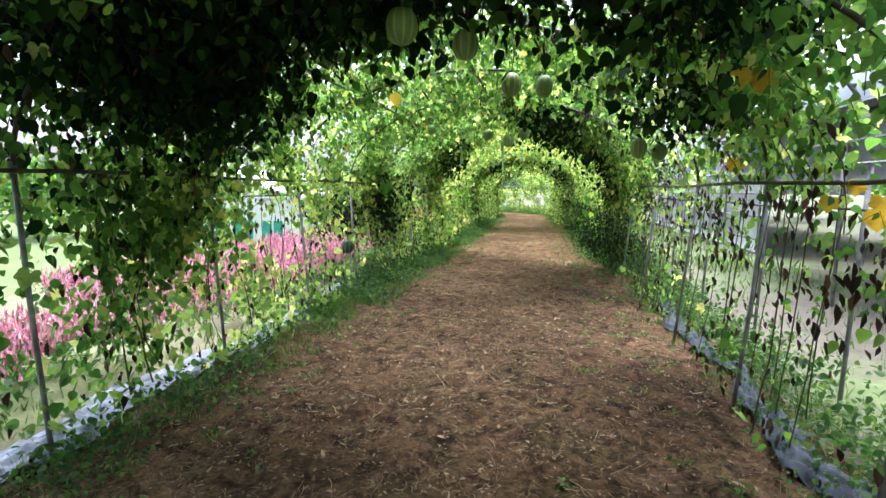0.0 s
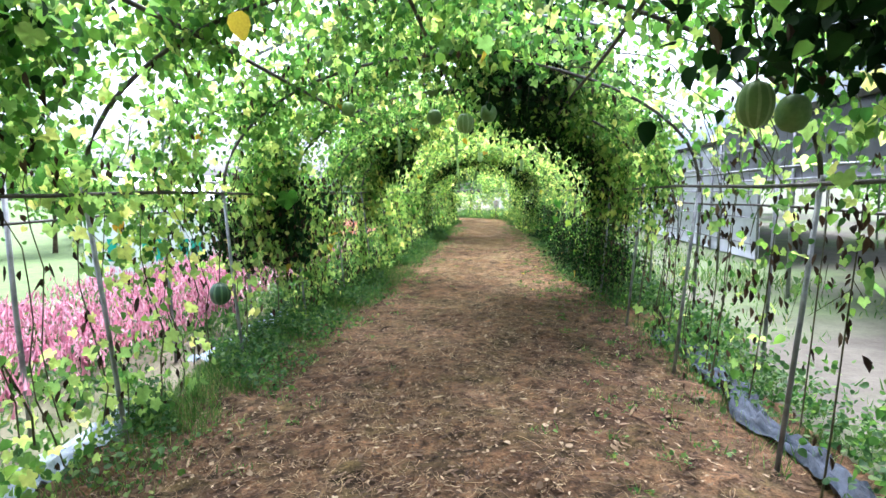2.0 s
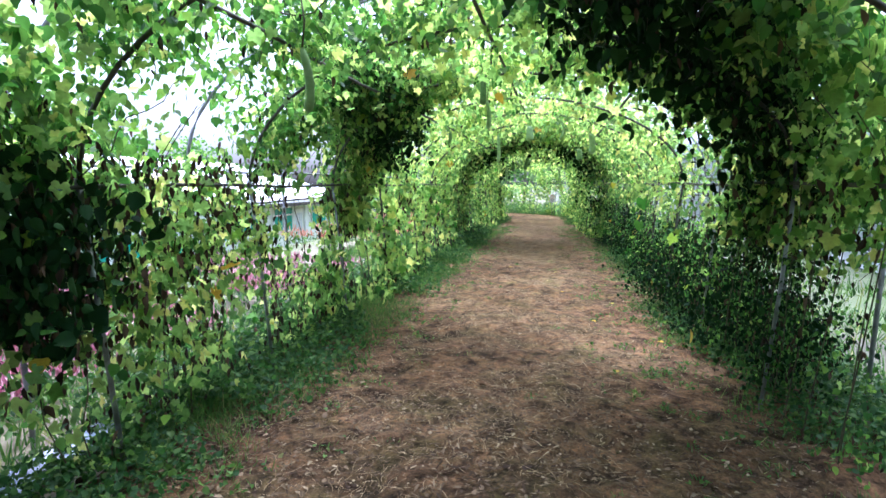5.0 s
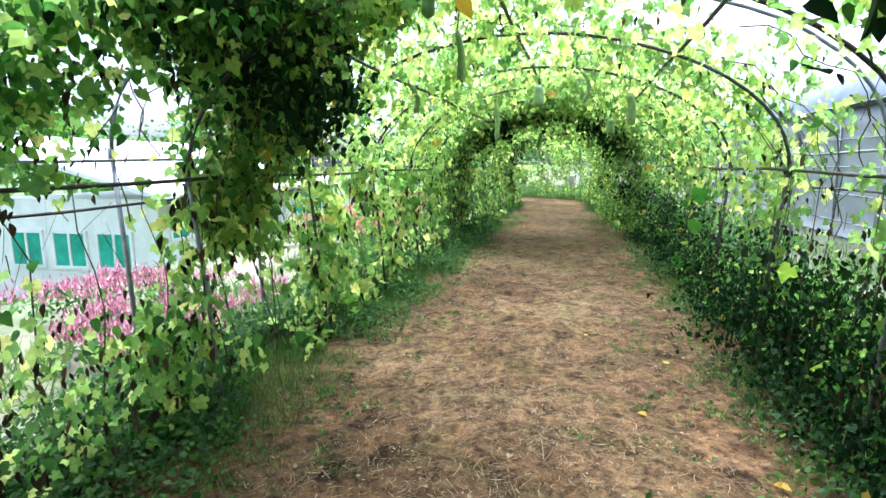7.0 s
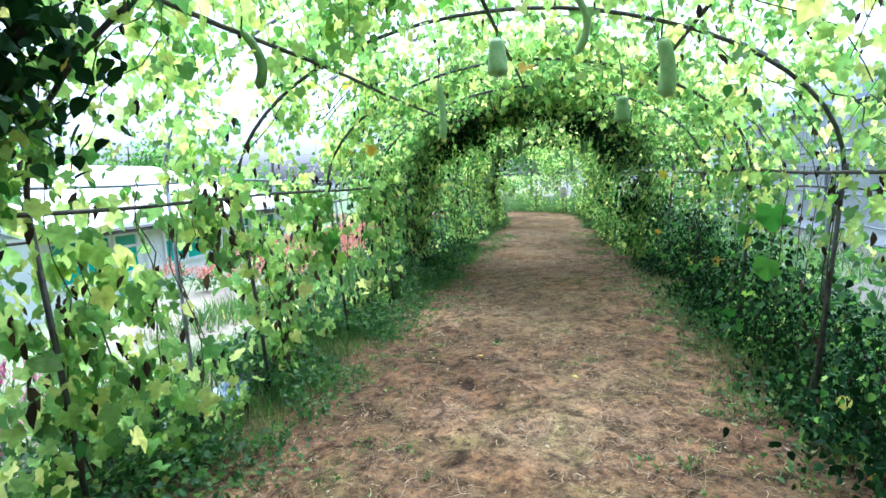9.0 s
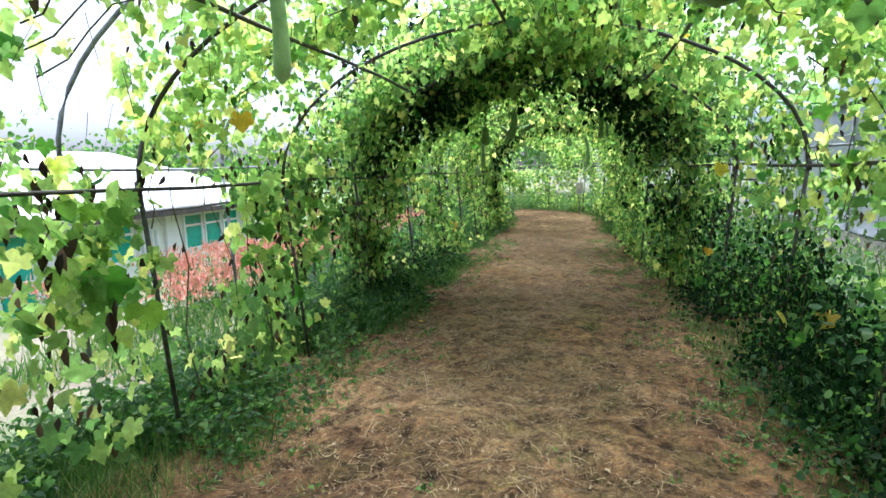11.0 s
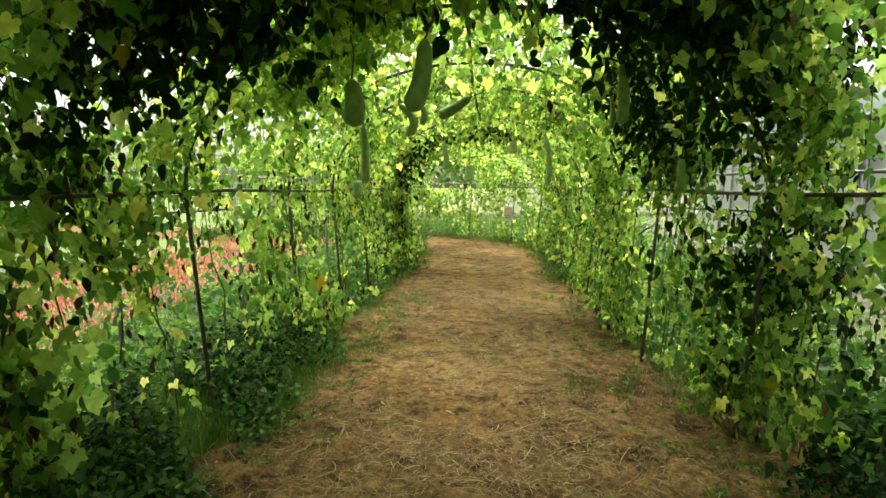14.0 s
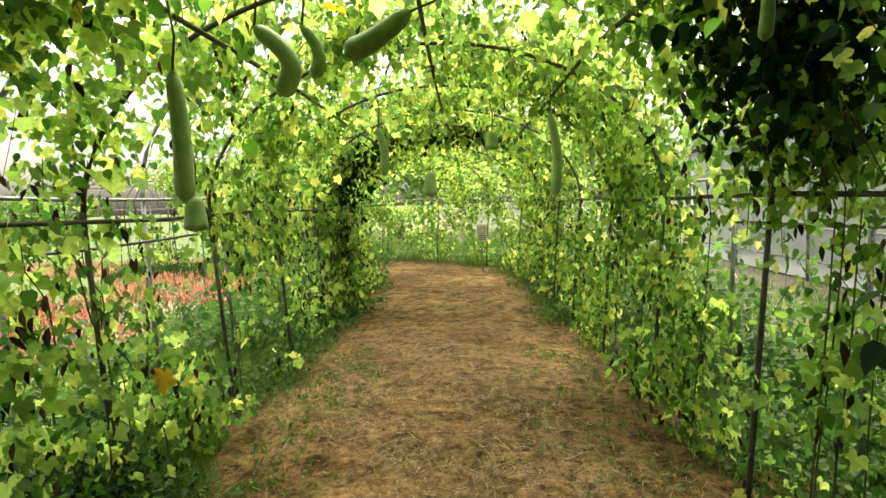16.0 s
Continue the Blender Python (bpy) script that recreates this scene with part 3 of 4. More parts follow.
def shell_points(lo, hi, s_lo, s_hi, per_m2, dense_above=0.0):
    n = int((hi - lo) * (s_hi - s_lo) * per_m2 * 5.0)
    run, s = rng.uniform(lo, hi, n), rng.uniform(s_lo, s_hi, n)
    full = fullness(run, s)
    p, nrm = section(s)
    flat = to_world(run, p[:, 0], p[:, 1])
    gaps = np.clip(1.1 + 1.5 * patchy(flat, 0.55) + 0.75 * patchy(flat + 5, 1.6), np.clip((full - 1.2) * 0.4, 0, 1.0), 3.2)
    keep = rng.uniform(0, 5.0, n) < full * gaps - dense_above
    run, s, p, nrm, full = run[keep], s[keep], p[keep], nrm[keep], full[keep]
    roof = np.clip((p[:, 1] - SPRING) / 0.6, 0, 1)
    off = rng.normal(0.06, 0.11, len(run)) * (0.6 + 0.45 * np.minimum(full, 3)) + roof * np.abs(rng.normal(0, 0.1, len(run))) + np.clip(full - 1.2, 0, 2) * rng.uniform(-0.08, 0.3, len(run))
    side, z = p[:, 0] + nrm[:, 0] * off, p[:, 1] + nrm[:, 1] * off
    q = to_world(run, side, z)
    if len(q) > 20:
        heads = rng.integers(0, len(q), max(4, len(q) // 7))
        own = heads[rng.integers(0, len(heads), len(q))]
        tied = rng.uniform(0, 1, len(q)) < 0.62
        q = np.where(tied[:, None], q[own] + rng.normal(0, 0.085, q.shape), q)
        run, s, full = np.where(tied, run[own], run), np.where(tied, s[own], s), np.where(tied, full[own], full)
        nrm, roof = np.where(tied[:, None], nrm[own], nrm), np.where(tied, roof[own], roof)
    c, right = along(run)
    out = np.stack([right[:, 0] * nrm[:, 0], right[:, 1] * nrm[:, 0], nrm[:, 1]], axis=1)
    ok = q[:, 2] > 0.06
    return q[ok], out[ok], roof[ok], run[ok], s[ok], full[ok]


def leaf_pose(q, out, roof):
    """Leaf tips hang, blades turn to the light."""
    n = len(q)
    tips = rng.normal(0, 0.5, (n, 3)) + np.array([0, 0, -1.0]) * (0.95 - 0.25 * roof)[:, None] + out * 0.1
    norm = out * (0.7 + 0.3 * roof)[:, None] + np.array([0, 0, 0.6]) + rng.normal(0, 0.55, (n, 3))
    return tips, norm


def dry_share(run, s):
    lw = np.interp(run, [0, 3, 7, 8, 9.5, 11, 14, 18, 25], [0.05, 0.06, 0.1, 0.32, 0.34, 0.15, 0.14, 0.14, 0.12])
    rw = np.interp(run, [0, 6, 8, 11, 30], [0.45, 0.4, 0.2, 0.06, 0.05])
    return np.where(s < 2.2, lw, np.where(s > GIRTH - 1.55, rw, 0.045))


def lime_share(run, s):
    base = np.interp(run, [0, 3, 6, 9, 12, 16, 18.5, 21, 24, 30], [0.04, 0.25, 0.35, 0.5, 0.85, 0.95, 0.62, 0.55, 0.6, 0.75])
    # Low east wall: pale leaves cut as painted shade; fewer in thick growth.
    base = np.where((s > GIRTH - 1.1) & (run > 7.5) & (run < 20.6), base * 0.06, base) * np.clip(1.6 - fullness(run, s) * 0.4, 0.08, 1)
    # Far east side slightly darker in leaf mix, to offset sun falling there.
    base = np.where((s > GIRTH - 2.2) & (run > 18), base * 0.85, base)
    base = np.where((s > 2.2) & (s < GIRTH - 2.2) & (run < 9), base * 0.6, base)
    # West haunch: darker leaf mix stands in for the shade there.
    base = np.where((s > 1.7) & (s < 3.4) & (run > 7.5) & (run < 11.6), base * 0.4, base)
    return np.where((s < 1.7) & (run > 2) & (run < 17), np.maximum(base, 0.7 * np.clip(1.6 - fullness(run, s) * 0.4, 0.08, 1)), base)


def wall_stem(lo, hi, side):
    """One thin stem hanging from the rail towards the ground."""
    bm = bmesh.new()
    run, z, top = rng.uniform(lo, hi), rng.uniform(0.02, 0.3), rng.uniform(1.5, 2.1)
    off, drift = rng.uniform(-0.06, 0.1), rng.uniform(-0.12, 0.12)
    pts = []
    for i in range(9):
        f = i / 8
        zz = z + (top - z) * f
        half = np.interp(zz, [0, SPRING, 2.1], [FOOT, HALF, 1.72]) + off
        wob = 0.035 * math.sin(f * 9 + run * 9) + 0.012 * math.sin(f * 23 + run)
        pts.append(place_at(run + drift * f + wob, side * half * float(taper(run)) + wob * 0.6, zz))
    tube(bm, pts, rng.uniform(0.0035, 0.007), 5, 0.003, False)
    return bm, pts


def roof_stem(lo, hi, side):
    bm = bmesh.new()
    s0 = rng.uniform(1.2, GIRTH / 2) if side < 0 else rng.uniform(GIRTH / 2, GIRTH - 1.2)
    run, go, climb = rng.uniform(lo, hi), rng.uniform(-0.5, 0.5), rng.uniform(0.5, 1.6)
    pts = []
    for i in range(9):
        p, nn = section(np.array([min(max(s0 + climb * (i / 8 - 0.5), 0.2), GIRTH - 0.2)]))
        o = 0.03 + 0.04 * math.sin(i * 1.7 + run)
        pts.append(place_at(run + go * i / 8, float(p[0, 0] + nn[0, 0] * o) * float(taper(run)), float(p[0, 1] + nn[0, 1] * o)))
    tube(bm, pts, 0.005, 5, 0.003, False)
    return bm


BIG_MESH = raw_mesh("leaf", *LOBED, M_BIG)
YELLOW_MESH = raw_mesh("leaf", *LOBED, M_YELLOW)
YELLOW_OVATE = raw_mesh("leaf", *OVATE, M_YELLOW)


def leaf_object(me, parent, place, tip, normal, size):
    y = Vector(tip).normalized()
    x = y.cross(Vector(normal)).normalized()
    z = x.cross(y)
    ob = new("leaf", me)
    ob.parent = parent
    m = Matrix((x, y, z)).transposed().to_4x4()
    ob.matrix_basis = Matrix.Translation(Vector(place)) @ m @ Matrix.Diagonal((size, size, size, 1))
    return ob


def vine(lo, hi, side):
    s_lo, s_hi = (0.05, GIRTH / 2) if side < 0 else (GIRTH / 2, GIRTH - 0.05)
    mid = (lo + hi) / 2
    far = mid > 26
    q, out, roof, run, s, full = shell_points(lo, hi, s_lo, s_hi, 1250 if not far else 560)
    v = empty("climbing_vine")
    dry = rng.uniform(0, 1, len(q)) < dry_share(run, s) * (roof < 0.4) + 0.03
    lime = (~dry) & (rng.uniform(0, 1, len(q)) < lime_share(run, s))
    # Leaves in thick clumps and low on the east wall are coloured as shaded.
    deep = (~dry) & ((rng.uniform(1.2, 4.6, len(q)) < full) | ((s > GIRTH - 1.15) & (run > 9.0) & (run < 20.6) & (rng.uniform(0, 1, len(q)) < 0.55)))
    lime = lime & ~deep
    green = ~(dry | lime | deep)
    for name, pick, shape, size, mat in (("shade_foliage", deep, OVATE, (0.035, 0.11), M_SHADE_LEAF), ("foliage", green, OVATE, (0.026, 0.085), M_GREEN), ("foliage", lime, LOBED, (0.026, 0.105), M_LIME), ("dry_foliage", dry, CURLED, (0.035, 0.1), M_DRY)):
        if pick.sum() < 3:
            continue
        tips, norm = leaf_pose(q[pick], out[pick], roof[pick])
        if shape is CURLED:
            tips = rng.normal(0, 0.2, tips.shape) + np.array([0, 0, -1.0])
        a = size[0] + (size[1] - size[0]) * rng.beta(1.3, 1.9, int(pick.sum()))
        if far:
            a = a * 1.2
        low = (s[pick] > GIRTH - 1.2) & (run[pick] > 7.5) & (run[pick] < 20.5)
        a = np.where(low, a * 0.58, a)
        a = np.where((s[pick] < 1.7) & (run[pick] > 18.7) & (run[pick] < 26), a * 1.1, a)
        a = np.where(run[pick] < 3.0, a * 1.1, a)
        a = np.where((s[pick] < 1.7) & (run[pick] > 10.5) & (run[pick] < 18.7), a * 1.45, a)
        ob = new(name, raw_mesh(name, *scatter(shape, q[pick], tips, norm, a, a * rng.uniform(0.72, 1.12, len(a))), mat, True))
        ob.parent = v
        tagged(ob, kind="stuff", label="withered brown curled leaves" if shape is CURLED else "")
    withered = float(np.interp(mid, [0, 6, 9, 14, 30], [0.55, 0.6, 0.5, 0.45, 0.3]))
    hung = []
    for _ in range(int(np.interp(mid, [0, 10, 30], [7, 6, 3]))):
        bm, pts = wall_stem(lo, hi, side)
        part("stem", bm, M_STEM, v)
        hung += [pts[i].lerp(pts[i + 1], rng.uniform()) for i in rng.integers(0, 8, int(withered * rng.uniform(4, 16)))]
    if len(hung) > 3:
        h = np.array([tuple(p) for p in hung]) + rng.normal(0, 0.018, (len(hung), 3))
        n = len(h)
        ob = new("dry_foliage", raw_mesh("dry_foliage", *scatter(CURLED, h, rng.normal(0, 0.3, (n, 3)) + np.array([0, 0, -1.0]), rng.normal(0, 1, (n, 3)), rng.uniform(0.04, 0.095, n), rng.uniform(0.03, 0.085, n)), M_DRY))
        ob.parent = v
        tagged(ob, kind="stuff", label="withered brown leaves strung along the stems")
    s0 = rng.uniform(s_lo + 1.0, s_hi - 0.2, 70) if side < 0 else rng.uniform(s_lo + 0.2, s_hi - 1.0, 70)
    p, nn = section(s0)
    h = to_world(rng.uniform(lo, hi, 70), p[:, 0] - nn[:, 0] * 0.02, p[:, 1] - nn[:, 1] * 0.02)
    ob = new("fine_growth", raw_mesh("fine_growth", *scatter(STRAND, h, rng.normal(0, 0.35, (70, 3)) + np.array([0, 0, -1.0]), rng.normal(0, 1, (70, 3)), rng.uniform(0.06, 0.3, 70), rng.uniform(0.002, 0.005, 70)), M_STEM))
    ob.parent = v
    tagged(ob, kind="stuff")
    for _ in range(5):
        part("stem", roof_stem(lo, hi, side), M_STEM, v)
    if -1 < mid < 25:
        i = rng.permutation(len(q))[: 16]
        for j in i:
            tips, norm = leaf_pose(q[j:j + 1] - out[j:j + 1] * 0.1, out[j:j + 1], roof[j:j + 1])
            leaf_object(BIG_MESH, v, q[j] - out[j] * rng.uniform(0, 0.1), tips[0], norm[0], rng.uniform(0.07, 0.125))
        for j in rng.permutation(len(q))[: 2]:
            tips, norm = leaf_pose(q[j:j + 1], out[j:j + 1], roof[j:j + 1])
            leaf_object(YELLOW_MESH if rng.uniform() < 0.5 else YELLOW_OVATE, v, q[j] - out[j] * 0.12, tips[0], norm[0], rng.uniform(0.09, 0.15))
    tone = "yellow-green lobed" if mid > 11 else "dark green"
    tagged(v, f"climbing gourd vine with {tone} leaves on pipe arches", "vine", "vines on the trellis")


for k in range(-4, 23):
    for side in (-1, 1):
        vine(FIRST + PITCH * (k - 1), FIRST + PITCH * k, side)


# leaves that stand out: run, side, height, size, turned yellow or not
VINES = [o for o in scene.objects if o.name.startswith("climbing_vine")]
for run, sd, z, size, dead in ((1.15, 1.98, 1.53, 0.09, 1), (1.25, 2.02, 1.46, 0.1, 1), (1.4, 2.0, 1.6, 0.075, 1), (1.6, 1.98, 1.52, 0.085, 1), (1.1, 2.0, 1.8, 0.09, 1),
                               (3.05, 1.95, 1.8, 0.12, 1), (1.7, 1.7, 2.2, 0.12, 1), (6.75, -1.72, 1.62, 0.2, 0), (19.92, -1.95, 0.32, 0.1, 1), (20.17, 1.95, 0.66, 0.1, 1),
                               (19.6, 1.9, 1.62, 0.14, 1), (16.0, -1.9, 0.95, 0.2, 0), (15.7, -1.85, 1.2, 0.22, 0), (14.9, -1.9, 0.45, 0.18, 0), (15.3, 1.9, 1.35, 0.22, 0), (15.2, 1.85, 0.95, 0.18, 0),
                               (21.1, 1.9, 0.42, 0.12, 1), (16.9, -1.75, 2.1, 0.14, 1)):
    i = min(int((run - FIRST + PITCH * 5) / PITCH) * 2 + (1 if sd > 0 else 0), len(VINES) - 1)
    leaf_object(YELLOW_MESH if dead else BIG_MESH, VINES[i], place_at(run, sd, z), (0.15 * math.sin(run * 7), 0.2, -1), (-0.6 if sd > 0 else 0.6, -0.8, 0.25 * math.sin(run * 5)), size)


# ---- verges ----
def shrubs(x0, x1, y0, y1, n, tall, leaf=(0.04, 0.1)):
    """Knee-high leafy growth outside the posts."""
    c = np.stack([rng.uniform(x0, x1, n // 40), rng.uniform(y0, y1, n // 40), np.zeros(n // 40)], axis=1)
    p = c[rng.integers(0, len(c), n)] + rng.normal(0, 0.2, (n, 3))
    p[:, 2] = np.abs(rng.normal(0, 0.45, n)) * tall + 0.02
    ob = new("shrubs", raw_mesh("shrubs", *scatter(OVATE, p, rng.normal(0, 0.8, (n, 3)) + np.array([0, 0, -0.2]), rng.normal(0, 0.5, (n, 3)) + np.array([0, 0, 0.8]), rng.uniform(*leaf, n)), M_WEED))
    tagged(ob, "knee-high leafy green growth outside the posts", "plants", kind="stuff")


def verge(lo, hi, side, inner, outer, blades, weeds, tall, material=M_WEED, leaf=(0.025, 0.065)):
    """Grass and low weeds between the path and the posts."""
    n = int((hi - lo) * blades)
    run = rng.uniform(lo, hi, n)
    u = rng.beta(1.6, 1.2, n)
    sd = inner + (outer - inner) * u
    p = to_world(run, side * sd / taper(run), np.zeros(n))
    keep = patchy(p, 0.5) + 0.6 * patchy(p + 9, 1.4) + 0.5 * u > -0.1
    p, u = p[keep], u[keep]
    p[:, 2] = -0.05
    n = len(p)
    tips = rng.normal(0, 0.42, (n, 3)) + np.array([0, 0, 1.0])
    hgt = rng.uniform(0.06, 0.2, n) * (0.5 + u) * tall
    pieces = scatter(BLADE, p, tips, rng.normal(0, 1, (n, 3)), hgt + 0.04, rng.uniform(0.0025, 0.0075, n))
    g = new("grass", raw_mesh("grass", *pieces, M_GRASS))
    tagged(g, "uneven green grass along the earth path's edge", "grass", kind="stuff")
    n = int((hi - lo) * weeds)
    run, u = rng.uniform(lo, hi, n), rng.beta(2.2, 1.1, n)
    p = to_world(run, side * (inner + (outer - inner) * u) / taper(run), np.zeros(n))
    keep = patchy(p + 3, 0.45) + 0.5 * u > -0.1
    p, u = p[keep], u[keep]
    n = len(p)
    p[:, 2] = rng.uniform(0.01, 0.3, n) ** 1.2 * (0.25 + u) * tall
    tips = rng.normal(0, 0.8, (n, 3)) + np.array([0, 0, 0.15])
    norm = rng.normal(0, 0.45, (n, 3)) + np.array([0, 0, 1.0])
    size = rng.uniform(*leaf, n)
    w = new("weeds", raw_mesh("weeds", *scatter(OVATE, p, tips, norm, size), material))
    tagged(w, "low leafy green weeds growing round the posts", "weeds", kind="stuff")


verge(-1.5, 4.4, -1, 1.25, 1.95, 520, 420, 0.6, M_WEED, (0.016, 0.05))
verge(4.4, 8, -1, 1.15, 2.2, 2400, 2300, 0.85, M_WEED, (0.016, 0.05))
verge(8, 17, -1, 1.15, 2.6, 2400, 3400, 1.25, M_WEED, (0.018, 0.055))
verge(17, 27, -1, 1.25, 2.7, 3400, 3000, 1.5, M_WEED, (0.018, 0.055))
# Some weeds on this west bank take the near-black leaf.
verge(19.6, 23.6, -1, 1.25, 2.2, 1500, 1600, 1.7, M_SHADE_LEAF, (0.018, 0.055))
verge(18.6, 24.0, -1, 1.1, 2.2, 1500, 2400, 1.6, M_WEED, (0.018, 0.055))
verge(27, 42, -1, 1.05, 2.3, 1300, 1200, 1.3)
verge(-1, 6.5, 1, 1.75, 2.6, 700, 550, 0.8, M_WEED, (0.016, 0.045))
verge(6.5, 8.8, 1, 1.75, 2.8, 900, 1500, 0.7, M_WEED, (0.016, 0.042))
verge(8.8, 11, 1, 1.65, 2.8, 900, 3200, 0.9, M_WEED, (0.016, 0.042))
# The near-black weeds here have the east verge's shade in their leaf colour.
verge(11, 18, 1, 1.6, 2.9, 1600, 4800, 1.5, M_SHADE_LEAF, (0.016, 0.046))
verge(10.5, 19, 1, 1.45, 2.7, 900, 1800, 1.3, M_WEED, (0.018, 0.055))
# Same shade-coloured weeds further along the east verge.
verge(18, 21, 1, 1.5, 2.8, 1400, 4500, 1.4, M_SHADE_LEAF, (0.016, 0.046))
verge(21, 27, 1, 1.5, 2.8, 1600, 2600, 1.3, M_WEED, (0.018, 0.055))
verge(27, 42, 1, 1.05, 2.5, 1500, 1500, 1.6)


shrubs(2.3, 3.4, 15.5, 34, 9000, 0.9)
shrubs(-3.4, -2.2, 20, 36, 7000, 0.6)
shrubs(2.55, 3.0, 1.0, 9.0, 2400, 0.38, (0.025, 0.06))


def tufts(lo, hi, count):
    """Small green tufts on the path itself."""
    run, sd = rng.uniform(lo, hi, count), rng.choice([-1, 1], count) * (1.62 - np.abs(rng.normal(0, 0.42, count))) + 0.12
    base = to_world(run, sd, np.zeros(count))
    n = count * 14
    p = np.repeat(base, 14, axis=0) + rng.normal(0, 0.045, (n, 3))
    p[:, 2] = 0.0
    t = new("grass", raw_mesh("grass", *joined([
        scatter(BLADE, p, rng.normal(0, 0.6, (n, 3)) + np.array([0, 0, 0.7]), rng.normal(0, 1, (n, 3)), rng.uniform(0.03, 0.08, n), rng.uniform(0.004, 0.009, n)),
        scatter(OVATE, p[::3] + np.array([0, 0, 0.02]), rng.normal(0, 1, (len(p[::3]), 3)), rng.normal(0, 0.4, (len(p[::3]), 3)) + np.array([0, 0, 1.0]), rng.uniform(0.015, 0.035, len(p[::3])))]), M_GRASS))
    tagged(t, "small green tufts sprouting from the path", "grass", kind="stuff")


tufts(0, 9, 160)
tufts(9, 26, 700)


def litter(lo, hi, straws, bits, long, scrap=1.0):
    run, sd = rng.uniform(lo, hi, straws), np.clip(rng.normal(0.1, 0.95, straws), -1.9, 2.0)
    p = to_world(run, sd / taper(run), np.zeros(straws))
    keep = patchy(p, 0.6) > -0.55
    p, sd, run = p[keep], sd[keep], run[keep]
    p[:, 2] = path_height(sd, run) + 0.009
    n = len(p)
    tips = rng.normal(0, 1, (n, 3)) * np.array([1, 1, 0.12])
    norm = np.tile([0, 0, 1.0], (n, 1)) + rng.normal(0, 0.2, (n, 3))
    ob = new("straw_litter", raw_mesh("straw_litter", *scatter(STRAW, p, tips, norm, rng.gamma(2.0, long, n) + 0.012, rng.uniform(0.001, 0.0036, n)), M_STRAW))
    tagged(ob, "dry pale straw strewn over the trodden path", "straw", kind="stuff")
    run, sd = rng.uniform(lo, hi, bits), rng.uniform(-1.8, 1.9, bits)
    p = to_world(run, sd / taper(run), path_height(sd, run) + 0.011)
    ob = new("leaf_litter", raw_mesh("leaf_litter", *scatter(OVATE, p, rng.normal(0, 1, (bits, 3)) * np.array([1, 1, 0.12]), rng.normal(0, 0.2, (bits, 3)) + np.array([0, 0, 1.0]), (rng.gamma(1.5, 0.011, bits) + 0.006) * scrap, (rng.gamma(1.6, 0.006, bits) + 0.004) * scrap), M_SCRAP))
    tagged(ob, "small dead brown leaf scraps on the path", "leaf litter", kind="stuff")


litter(-2, 9, 26000, 30000, 0.026, 1.2)
litter(9, 17, 32000, 9000, 0.024)
litter(17, 27, 64000, 9000, 0.036)
litter(27, 40, 5000, 1000, 0.05)

FALLEN_MESH = raw_mesh("fallen_leaf", *OVATE, M_YELLOW)
for run, sd, size in ((11.6, 0.95, 0.07), (12.6, 1.25, 0.06), (13.2, 0.62, 0.05), (10.9, 1.5, 0.08), (15.1, 0.5, 0.05), (15.5, -0.3, 0.05), (19.0, -1.1, 0.06), (9.8, 1.05, 0.05)):
    f = new("fallen_leaf", FALLEN_MESH)
    f.matrix_basis = Matrix.Translation(place_at(run, sd, float(path_height(sd, run)) + 0.012)) @ Matrix.Rotation(run * 9, 4, "Z") @ Matrix.Rotation(0.15, 4, "X") @ Matrix.Diagonal((size, size, size, 1))
    tagged(f, "fallen yellow leaf lying on the earth path", "leaf", "fallen leaves")


# ---- fruit hanging in the vines ----
def lathe(profile, axis, sides=18):
    """A round body: profile is (fraction along, radius), axis a list of points."""
    bm = bmesh.new()
    rings = []
    ax = [Vector(a) for a in axis]
    for f, r in profile:
        u = f * (len(ax) - 1)
        i = min(int(u), len(ax) - 2)
        c = ax[i].lerp(ax[i + 1], u - i)
        d = (ax[i + 1] - ax[i]).normalized()
        x = d.cross(Vector((0, 1, 0.01))).normalized()
        y = d.cross(x)
        rings.append([bm.verts.new(c + (x * math.cos(a) + y * math.sin(a)) * r * (1 + 0.025 * math.sin(3 * a + f * 5))) for a in (2 * math.pi * k / sides for k in range(sides))])
    for a, b in zip(rings, rings[1:]):
        for k in range(sides):
            bm.faces.new((a[k], a[(k + 1) % sides], b[(k + 1) % sides], b[k]))
    bm.faces.new(rings[0])
    bm.faces.new(rings[-1][::-1])
    return bm


